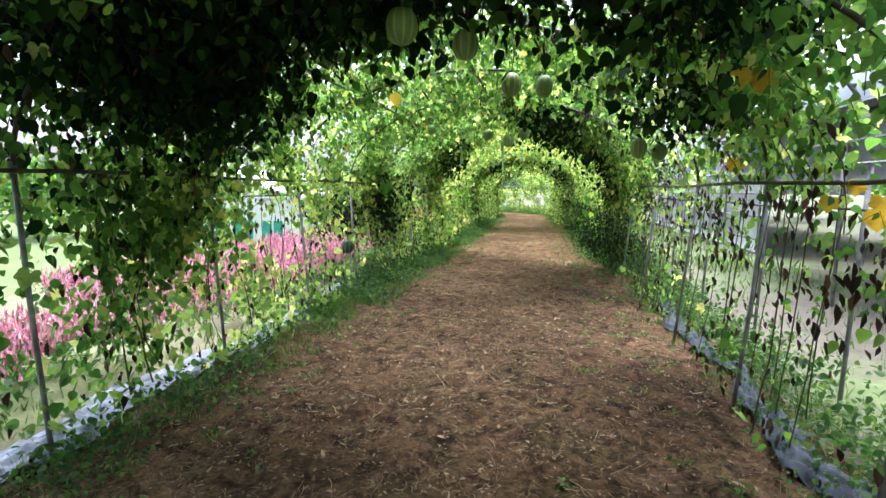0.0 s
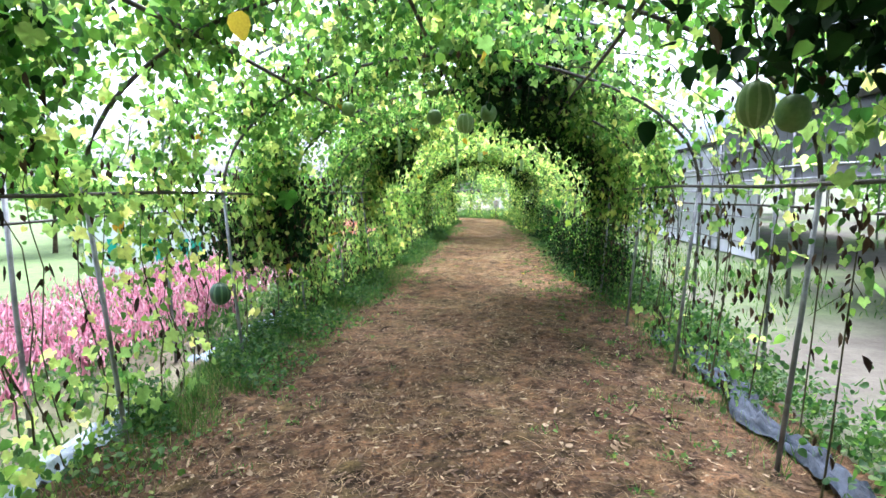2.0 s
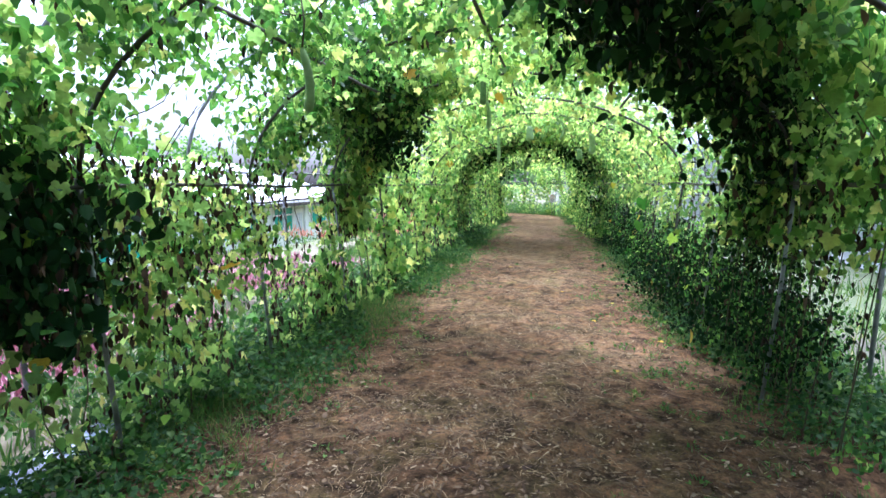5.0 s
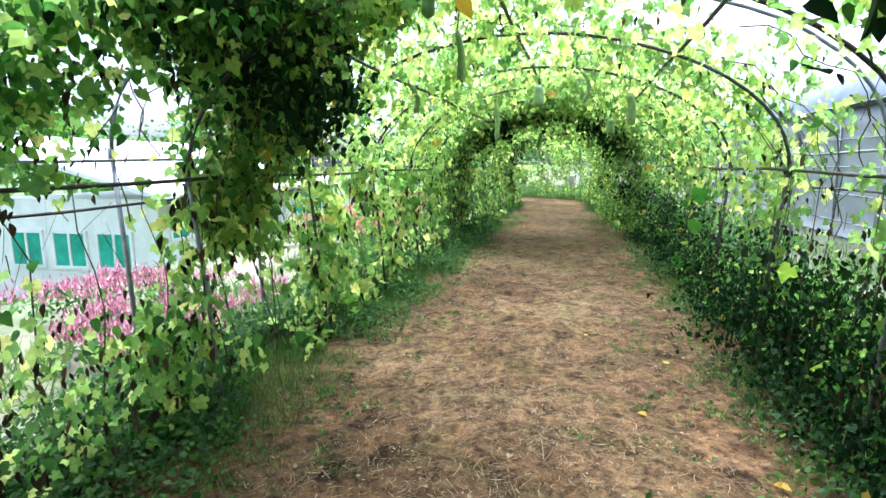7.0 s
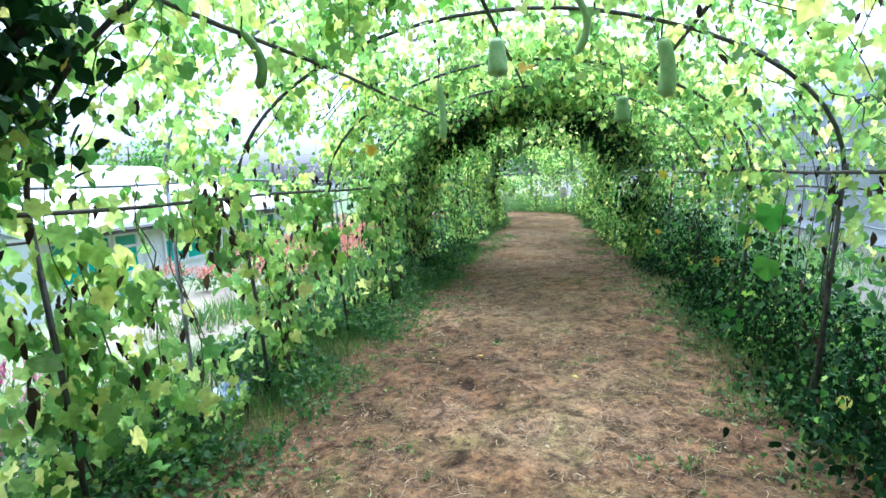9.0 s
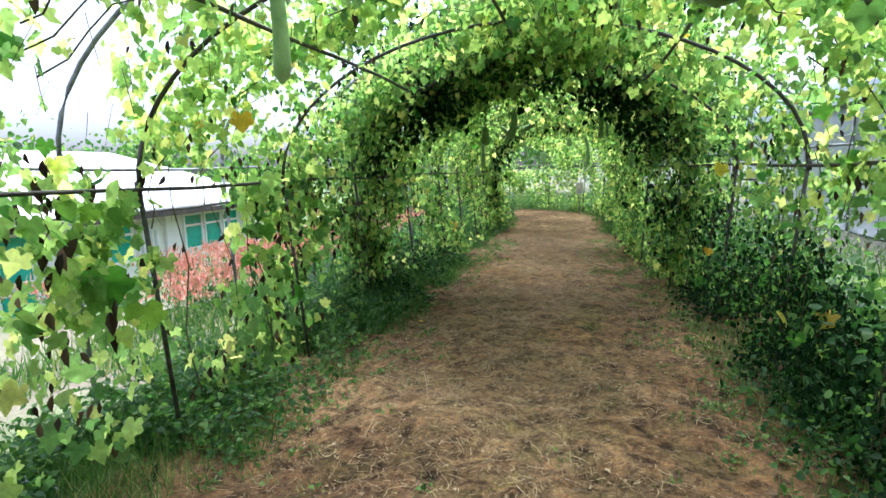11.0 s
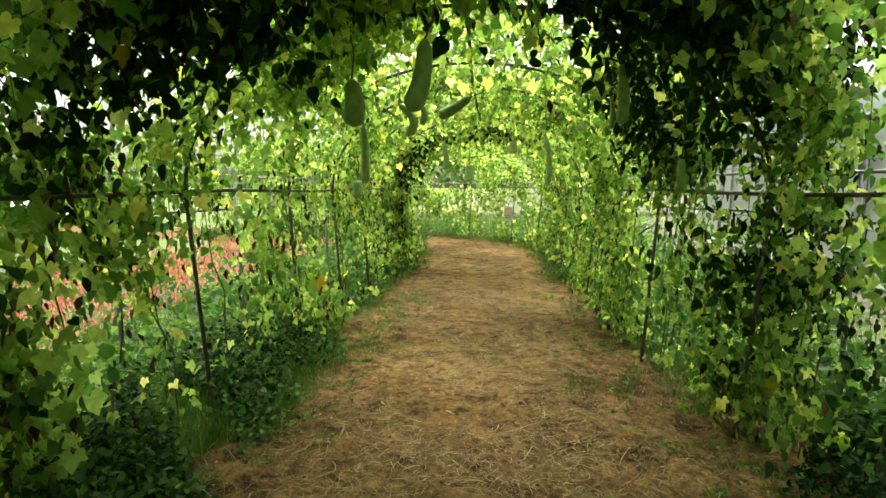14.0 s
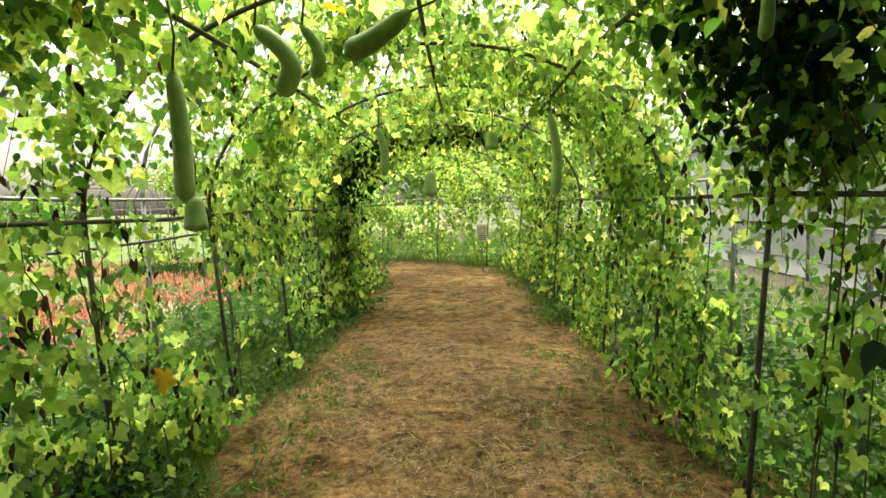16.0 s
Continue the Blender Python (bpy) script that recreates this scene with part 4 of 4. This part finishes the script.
def fruit(name, at, kind, length, radius, material, label, category, bend=0.0, hang=0.25, tilt=0.0):
    """at: the fruit's top; it hangs down by length from a stalk that reaches up into the vines."""
    e = empty(name, at)
    n = 10
    axis = [(bend * math.sin(f * 2.6) * length, bend * 0.4 * f * length, -length * f) for f in (i / n for i in range(n + 1))]
    if kind == "round":
        prof = [(f, radius * math.sqrt(max(0.0, 1 - (2 * f - 1) ** 2)) * 1.0 + 0.002) for f in (i / 12 for i in range(13))]
    elif kind == "club":
        prof = [(0, 0.012)] + [(f, radius * (0.62 + 0.38 * f) * min(1, (f * 9) ** 0.5) * math.sqrt(max(0.02, 1 - max(0, (f - 0.82) / 0.18) ** 2))) for f in (i / 14 for i in range(1, 15))]
    else:
        prof = [(0, 0.01)] + [(f, radius * (0.72 + 0.28 * f) * min(1, (f * 12) ** 0.5) * math.sqrt(max(0.03, 1 - max(0, (f - 0.88) / 0.12) ** 2))) for f in (i / 18 for i in range(1, 19))]
    body = part("body", lathe(prof, axis), material, e)
    bm = bmesh.new()
    tube(bm, [(0, 0, -0.004), (0.012, 0.008, hang * 0.5), (-0.01, 0.02, hang)], 0.005, 6, 0.004)
    part("stalk", bm, M_STEM, e)
    if tilt:
        e.rotation_euler = (0, radians(tilt), 0)
    return tagged(e, label, category, "gourds in the vines")


PALE = "pale green smooth bottle gourd hanging from the vines"
LONG = "long slender pale green gourd hanging from the vines"
fruit("bottle_gourd", (0.19, 14.32, 2.55), "club", 0.25, 0.072, M_GOURD, PALE, "gourd")
fruit("bottle_gourd", (1.13, 14.0, 2.38), "long", 0.32, 0.05, M_GOURD, PALE, "gourd", 0.12)
fruit("bottle_gourd", (1.0, 14.9, 2.2), "club", 0.2, 0.06, M_GOURD_DK, PALE, "gourd", 0.05)
fruit("long_gourd", (-0.45, 15.4, 2.5), "long", 0.5, 0.035, M_GOURD, LONG, "gourd", 0.05)
fruit("long_gourd", (0.6, 13.6, 2.62), "long", 0.36, 0.022, M_GOURD, LONG, "gourd", 0.35)
fruit("crooked_gourd", (-1.05, 13.4, 2.5), "long", 0.3, 0.03, M_GOURD_DK, "crooked dark green gourd hanging from the vines", "gourd", 0.3)
fruit("long_gourd", (-0.89, 22.0, 2.13), "long", 0.47, 0.038, M_GOURD, LONG, "gourd", 0.03)
fruit("long_gourd", (0.66, 23.5, 2.16), "long", 0.52, 0.034, M_GOURD, LONG, "gourd", 0.09)
fruit("bottle_gourd", (-0.57, 20.5, 2.19), "club", 0.24, 0.06, M_GOURD_DK, PALE, "gourd", 0.04)
fruit("bottle_gourd", (-0.16, 20.3, 2.33), "club", 0.34, 0.055, M_GOURD_DK, PALE, "gourd", 0.1, 0.2, 16)
fruit("crooked_gourd", (-0.62, 22.1, 2.3), "long", 0.24, 0.042, M_GOURD, "crooked pale green gourd curling upwards under the vines", "gourd", 0.5)
fruit("crooked_gourd", (-0.5, 22.3, 2.36), "long", 0.2, 0.03, M_GOURD_DK, "crooked dark green gourd hanging from the vines", "gourd", 0.3)
fruit("bottle_gourd", (-0.05, 22.2, 2.36), "club", 0.3, 0.05, M_GOURD_DK, PALE, "gourd", 0.05, 0.2, 62)
fruit("long_gourd", (-0.42, 23.6, 2.12), "long", 0.3, 0.033, M_GOURD, LONG, "gourd", 0.12)
fruit("bottle_gourd", (-1.05, 22.4, 1.7), "club", 0.16, 0.055, M_GOURD, PALE, "gourd")
fruit("bottle_gourd", (-0.3, 26.5, 2.0), "club", 0.3, 0.09, M_GOURD, PALE, "gourd")
fruit("bottle_gourd", (0.35, 24.6, 2.2), "club", 0.16, 0.06, M_GOURD, PALE, "gourd")
fruit("long_gourd", (0.85, 20.8, 2.3), "long", 0.32, 0.035, M_GOURD_DK, LONG, "gourd", 0.06)
fruit("long_gourd", (0.95, 21.6, 2.25), "long", 0.22, 0.02, M_GOURD_DK, LONG, "gourd", 0.08)
fruit("bottle_gourd", (1.25, 21.0, 1.8), "club", 0.2, 0.032, M_GOURD_DK, PALE, "gourd")
fruit("long_gourd", (-0.1, 10.6, 2.68), "long", 0.3, 0.035, M_GOURD_DK, LONG, "gourd", 0.05)
fruit("long_gourd", (-0.2, 11.8, 2.6), "long", 0.34, 0.03, M_GOURD, LONG, "gourd", 0.08)
fruit("long_gourd", (-0.55, 7.6, 2.25), "long", 0.3, 0.024, M_GOURD, LONG, "gourd", 0.1)
STRIPED = "round pale green melon with faint ribs hanging in the vines"
fruit("melon", (0.33, 6.45, 2.34), "round", 0.2, 0.085, M_MELON, STRIPED, "melon")
fruit("melon", (0.55, 6.6, 2.44), "round", 0.18, 0.08, M_GOURD_DK, STRIPED, "melon")
fruit("melon", (0.0, 6.7, 2.42), "round", 0.16, 0.075, M_GOURD_DK, STRIPED, "melon")
fruit("melon", (0.16, 1.1, 2.42), "round", 0.19, 0.078, M_MELON, STRIPED, "melon")
fruit("melon", (0.42, 1.5, 2.42), "round", 0.18, 0.072, M_MELON, STRIPED, "melon")
fruit("melon", (0.62, 2.4, 2.36), "round", 0.17, 0.07, M_MELON, STRIPED, "melon")
fruit("melon", (0.85, 2.5, 2.36), "round", 0.17, 0.06, M_GOURD_DK, STRIPED, "melon")
fruit("melon", (1.66, 3.4, 2.0), "round", 0.19, 0.068, M_MELON, STRIPED, "melon")
fruit("melon", (1.85, 3.5, 1.96), "round", 0.16, 0.065, M_GOURD_DK, STRIPED, "melon")
fruit("melon", (-0.75, 6.2, 2.44), "round", 0.14, 0.06, M_GOURD_DK, STRIPED, "melon")
fruit("watermelon", (-1.84, 5.7, 0.81), "round", 0.21, 0.09, M_WATERMELON, "dark green striped watermelon hanging low beside a post", "watermelon", 0, 0.7)


# ---- plastic mulch strips ----
def mulch(lo, hi, side, width, label, material=M_FILM):
    runs, us = np.arange(lo, hi, 0.06), np.linspace(-0.5, 0.5, 14)
    c, right = along(runs)
    edge = 0.06 * np.sin(runs * 2.3) + 0.04 * np.sin(runs * 5.9 + 1)
    sd = side + edge[:, None] + us[None, :] * (width * (1 + 0.25 * np.sin(runs * 1.3)))[:, None]
    v = np.zeros((*sd.shape, 3))
    v[..., 0] = c[:, None, 0] + right[:, None, 0] * sd
    v[..., 1] = c[:, None, 1] + right[:, None, 1] * sd
    wr = 0.018 * np.sin(runs[:, None] * 9 + us[None, :] * 17) + 0.014 * np.sin(runs[:, None] * 23 - us[None, :] * 31) + 0.01 * rng.normal(0, 1, sd.shape)
    v[..., 2] = 0.0 + 0.04 * (1 - (2 * us[None, :]) ** 2) + wr
    w = len(us)
    i = (np.arange(len(runs) - 1)[:, None] * w + np.arange(w - 1)[None, :]).ravel()
    f = np.concatenate([np.stack([i, i + 1, i + w + 1], 1), np.stack([i, i + w + 1, i + w], 1)])
    m = new("mulch_film", raw_mesh("mulch_film", v.reshape(-1, 3), f, material))
    tagged(m, label, "plastic sheet")


mulch(-1.0, 5.0, -2.12, 0.28, "crumpled silvery plastic mulch sheet half covered by weeds")
mulch(5.9, 8.6, -2.3, 0.26, "crumpled silvery plastic mulch sheet half covered by weeds")
mulch(13.2, 15.6, -2.3, 0.3, "crumpled silvery plastic mulch sheet half covered by weeds")
mulch(0.0, 7.2, 2.36, 0.22, "crumpled blue-grey plastic mulch sheet along the posts", M_FILM_D)

# ---- flower beds ----
PLUME = (np.array([(-0.5, 0, 0), (0.5, 0, 0), (0, 0, 0.6), (0.3, 0.5, 0.2), (-0.3, 0.5, 0.1), (0, 1, 0)], dtype=float),
         np.array([(0, 1, 3), (0, 3, 4), (1, 2, 3), (2, 0, 4), (2, 4, 3), (4, 3, 5)], dtype=int))


def flower_bed(x0, x1, y0, y1, count, material, label, tall):
    base = np.stack([rng.uniform(x0, x1, count), rng.uniform(y0, y1, count), np.zeros(count)], axis=1)
    rows = np.round(base[:, 0] / 0.55) * 0.55
    base[:, 0] = rows + rng.normal(0, 0.13, count)
    base = base[patchy(base, 0.35) > -0.5]
    m = len(base)
    h = rng.uniform(0.6, 1.0, m) * tall
    leaves = np.repeat(base, 10, axis=0) + rng.normal(0, 0.08, (m * 10, 3))
    leaves[:, 2] = rng.uniform(0.02, 0.85, m * 10) * np.repeat(h, 10)
    g = new("flower_leaves", raw_mesh("flower_leaves", *scatter(OVATE, leaves, rng.normal(0, 1, (m * 10, 3)), rng.normal(0, 0.5, (m * 10, 3)) + np.array([0, 0, 1.0]), rng.uniform(0.05, 0.1, m * 10), rng.uniform(0.03, 0.05, m * 10)), M_WEED))
    tagged(g, "green leaves of the plume flowers in the bed", "plants", kind="stuff")
    p = np.repeat(base, 9, axis=0) + rng.normal(0, 0.075, (m * 9, 3)) * np.array([1, 1, 0])
    p[:, 2] = np.repeat(h, 9) * rng.uniform(0.62, 1.0, m * 9)
    b = new("flower_bed", raw_mesh("flower_bed", *scatter(PLUME, p, rng.normal(0, 0.28, (m * 9, 3)) + np.array([0, 0, 1.0]), rng.normal(0, 1, (m * 9, 3)), rng.uniform(0.06, 0.14, m * 9), rng.uniform(0.018, 0.036, m * 9)), material))
    tagged(b, label, "flowers", kind="stuff")


flower_bed(-5.4, -2.7, 0.8, 14.0, 1900, M_PINK, "bed of magenta pink plume flowers beside the tunnel", 0.42)
flower_bed(-6.6, -3.7, 18.5, 31.0, 1000, M_CORAL, "bed of coral red plume flowers beyond the tunnel", 0.42)


def lawn(x0, x1, y0, y1, n, hgt):
    p = np.stack([rng.uniform(x0, x1, n), rng.uniform(y0, y1, n), np.zeros(n)], axis=1)
    p = p[patchy(p, 0.3) > -0.4]
    p[:, 2] = ground_height(p[:, 0], p[:, 1]) - 0.03
    n = len(p)
    g = new("grass", raw_mesh("grass", *scatter(BLADE, p, rng.normal(0, 0.4, (n, 3)) + np.array([0, 0, 1.0]), rng.normal(0, 1, (n, 3)), rng.uniform(0.5, 1.2, n) * hgt, rng.uniform(0.008, 0.02, n)), M_GRASS))
    tagged(g, "rough green grass in the field beside the tunnel", "grass", kind="stuff")


lawn(-12, -6.4, 0, 34, 9000, 0.22)
lawn(-4.4, -2.3, 7, 34, 15000, 0.26)
lawn(-4.2, -2.3, -1, 7, 1100, 0.12)
lawn(2.6, 6.6, -4, 34, 6500, 0.13)
lawn(2.7, 5.5, 10, 32, 6000, 0.34)
lawn(-4.4, -2.3, 15, 34, 7000, 0.34)
lawn(-9.0, 4.0, 37.6, 42.0, 9000, 0.7)


# ---- buildings ----
def greenhouse(x, y0, y1, eave, deep, screened, label):
    """A film house along the tunnel: posts, eave beam, wall, rails and curved roof."""
    e = empty("greenhouse", (x, y0, -0.04))
    n = int((y1 - y0) / 2.5)
    for i in range(n + 1):
        yy = (y1 - y0) * i / n
        for xx in (0.0, deep):
            bm = bmesh.new()
            tube(bm, [(xx, yy, -0.1), (xx, yy, eave)], 0.03, 8)
            part("post", bm, M_PIPE, e)
    bm = bmesh.new()
    box(bm, -0.05, -0.1, eave, 0.05, y1 - y0 + 0.1, eave + 0.09, 0.01)
    part("eave_beam", bm, M_PIPE_DARK, e)
    bm = bmesh.new()
    pts = [(-0.12 + (deep + 0.24) * (1 - math.cos(math.pi * k / 14)) / 2, eave + 0.1 + 1.5 * math.sin(math.pi * k / 14)) for k in range(15)]
    rows = [[bm.verts.new((px, yy, pz)) for px, pz in pts] for yy in (-0.15, y1 - y0 + 0.15)]
    low = [[bm.verts.new((px, yy, pz - 0.02)) for px, pz in pts] for yy in (-0.15, y1 - y0 + 0.15)]
    for k in range(14):
        bm.faces.new((rows[0][k], rows[1][k], rows[1][k + 1], rows[0][k + 1]))
        bm.faces.new((low[0][k], low[0][k + 1], low[1][k + 1], low[1][k]))
    for a in (0, 1):
        for k in range(14):
            bm.faces.new((rows[a][k], rows[a][k + 1], low[a][k + 1], low[a][k]))
    part("roof", bm, M_ROOF, e)
    lo = 1.75 if screened else 0.0
    bm = bmesh.new()
    m = int((y1 - y0) * 4)
    top = [[bm.verts.new((0.045 + 0.02 * math.sin(i * 0.9) * math.sin(z * 3), (y1 - y0) * i / m, z)) for i in range(m + 1)] for z in np.linspace(lo, eave, 9)]
    for a, b in zip(top, top[1:]):
        for i in range(m):
            bm.faces.new((a[i], a[i + 1], b[i + 1], b[i]))
    bmesh.ops.solidify(bm, geom=bm.faces[:], thickness=0.008)
    part("side_wall", bm, M_MESH if screened else M_FILM_W, e)
    for z in (1.75, 2.3) if screened else (0.35, 0.95, 1.55, 2.15):
        bm = bmesh.new()
        tube(bm, [(-0.03, 0, z), (-0.03, y1 - y0, z)], 0.018, 6)
        part("rail", bm, M_PIPE, e)
    return tagged(e, label, "greenhouse")


greenhouse(5.0, -12.0, 12.5, 2.7, 7.0, True, "long open-sided greenhouse with grey shade screen and pale curved roof")
greenhouse(6.4, 14.0, 36.0, 2.8, 6.0, False, "long greenhouse walled in white plastic film with pipe rails")


def low_building(at, turn, length):
    """Low white building: a row of teal casements between pillars, a striped door, a gutter and a broad pale roof."""
    e = empty("white_building", at)
    e.rotation_euler = (0, 0, radians(turn))
    half = length / 2
    bm = bmesh.new()
    box(bm, -half, 0, 0, half, 5, 2.42)
    part("wall", bm, M_WHITE, e, "", False)
    bm = bmesh.new()
    ends = [(-half - 0.4, -0.45), (half + 0.4, -0.45), (half + 0.4, 5.4), (-half - 0.4, 5.4)]
    low = [bm.verts.new((x, y, 2.43 if y < 0 else 3.9)) for x, y in ends]
    top = [bm.verts.new((x, y, 2.53 if y < 0 else 4.0)) for x, y in ends]
    bm.faces.new(low[::-1])
    bm.faces.new(top)
    for i in range(4):
        bm.faces.new((low[i], low[(i + 1) % 4], top[(i + 1) % 4], top[i]))
    part("roof", bm, M_WHITE, e, "", False)
    bm = bmesh.new()
    box(bm, -half - 0.42, -0.53, 2.34, half + 0.42, -0.455, 2.45, 0.01)
    part("gutter", bm, M_PIPE_DARK, e, "dark gutter along the eave", False)
    n = int(length / 0.7)
    for i in range(n):
        x = -half + 0.3 + 0.7 * i
        if i % 4 == 3:
            bm = bmesh.new()
            box(bm, x + 0.12, -0.09, 0, x + 0.42, -0.003, 2.33, 0.01)
            part("pillar", bm, M_WHITE, e, "", False)
            continue
        if i == 6:
            bm = bmesh.new()
            box(bm, x + 0.02, -0.06, 0.02, x + 0.62, -0.003, 2.2, 0.01)
            door = part("door", bm, M_WHITE, e, "", False)
            for k in range(4):
                bm = bmesh.new()
                box(bm, x + 0.09 + 0.13 * k, -0.075, 0.15, x + 0.15 + 0.13 * k, -0.061, 2.05)
                part("stripe", bm, M_ROOF, door, "pale blue-grey stripe", False)
            continue
        bm = bmesh.new()
        for bar in ((x, 1.44, x + 0.64, 1.51), (x, 2.25, x + 0.64, 2.32), (x, 1.51, x + 0.05, 2.25), (x + 0.59, 1.51, x + 0.64, 2.25), (x + 0.05, 2.0, x + 0.59, 2.05)):
            box(bm, bar[0], -0.06, bar[1], bar[2], -0.003, bar[3])
        w = part("window", bm, M_WHITE, e, "", False)
        for z0, z1 in ((1.51, 2.0), (2.05, 2.25)) + (((0.7, 1.3),) if i % 4 == 2 else ()):
            bm = bmesh.new()
            box(bm, x + 0.05, -0.03, z0, x + 0.59, -0.006, z1)
            part("pane", bm, M_TEAL, w, "teal glass pane", False)
    for k in range(3):
        bm = bmesh.new()
        y = 0.7 + 1.25 * k
        for bar in ((y, 0.8, y + 1.0, 0.87), (y, 1.63, y + 1.0, 1.7), (y, 0.87, y + 0.07, 1.63), (y + 0.93, 0.87, y + 1.0, 1.63), (y + 0.47, 0.87, y + 0.53, 1.63)):
            box(bm, -half - 0.06, bar[0], bar[1], -half - 0.003, bar[2], bar[3])
        w = part("window", bm, M_WHITE, e, "", False)
        for y0, y1 in ((y + 0.07, y + 0.47), (y + 0.53, y + 0.93)):
            bm = bmesh.new()
            box(bm, -half - 0.03, y0, 0.87, -half - 0.006, y1, 1.63)
            part("pane", bm, M_TEAL, w, "teal glass pane", False)
    return tagged(e, "low white building with teal windows and broad pale roof", "building")


low_building((-8.3, 22.6, -1.43), 90, 9.0)


def notice(at):
    """Small plate on a stake."""
    e = empty("notice_sign", at)
    bm = bmesh.new()
    tube(bm, [(0, 0.02, -0.1), (0, 0.02, 1.08)], 0.014, 8)
    part("stake", bm, M_PIPE, e)
    bm = bmesh.new()
    box(bm, -0.12, -0.012, 0.7, 0.12, 0.0, 1.1, 0.004)
    part("plate", bm, M_WHITE, e, "pale plate", False)
    bm = bmesh.new()
    tube(bm, [(0.075 * math.cos(a), -0.016, 0.96 + 0.075 * math.sin(a)) for a in (2 * math.pi * i / 24 for i in range(25))], 0.01, 6)
    part("ring", bm, M_CORAL, e, "reddish ring printed on the plate")
    bm = bmesh.new()
    for i in range(3):
        box(bm, -0.08, -0.015, 0.74 + 0.045 * i, 0.08, -0.0125, 0.758 + 0.045 * i)
    part("print", bm, M_CORD, e, "dark lines of small print", False)
    return tagged(e, "small pale notice plate on a stake by the bend", "sign")


notice((0.42, 32.75, 0.0))


# ---- trees beyond the field ----
def tree(x, y, h, crown, material=M_GREEN):
    e = empty("tree", (x, y, float(ground_height(np.array([x]), np.array([y]))[0]) - 0.05))
    bm = bmesh.new()
    tube(bm, [(0, 0, -0.2), (0.1, 0.05, h * 0.3), (0.0, 0.15, h * 0.65)], 0.09 * h / 4, 8, 0.03)
    limbs = []
    for i in range(7):
        a, z = i * 2.4, h * (0.32 + 0.06 * i)
        tip = Vector((math.cos(a) * crown * 0.7, math.sin(a) * crown * 0.7, z + h * 0.2))
        tube(bm, [(0.05, 0.08, z), tip * 0.5 + Vector((0, 0, z * 0.5)), tip], 0.035 * h / 4, 6, 0.012)
        limbs.append(tip)
    part("trunk", bm, M_BARK, e)
    n = 2600
    c = np.array([[v.x, v.y, v.z] for v in limbs] + [[0, 0.1, h * 0.85], [0, 0, h * 0.6]])
    p = c[rng.integers(0, len(c), n)] + rng.normal(0, 1, (n, 3)) * crown * np.array([0.32, 0.32, 0.3])
    leaves = new("crown", raw_mesh("crown", *scatter(OVATE, p, rng.normal(0, 1, (n, 3)), rng.normal(0, 1, (n, 3)), rng.uniform(0.14, 0.3, n)), material))
    leaves.parent = e
    tagged(leaves, kind="stuff")
    return tagged(e, "leafy green tree standing beyond the field", "tree", "trees beyond the field")


for i in range(10):
    tree(17 + 3 * math.sin(i * 2.1), -8 + 5.2 * i, 4.5 + 1.2 * math.sin(i * 1.7), 2.2)
for i in range(11):
    tree(-27 + 3 * math.sin(i * 1.3), -4 + 5.5 * i, 5.0 + 1.3 * math.sin(i * 2.3), 2.5)
for i in range(6):
    tree(-14 + 6 * i, 52 + 2 * math.sin(i * 2), 5.5, 2.7)
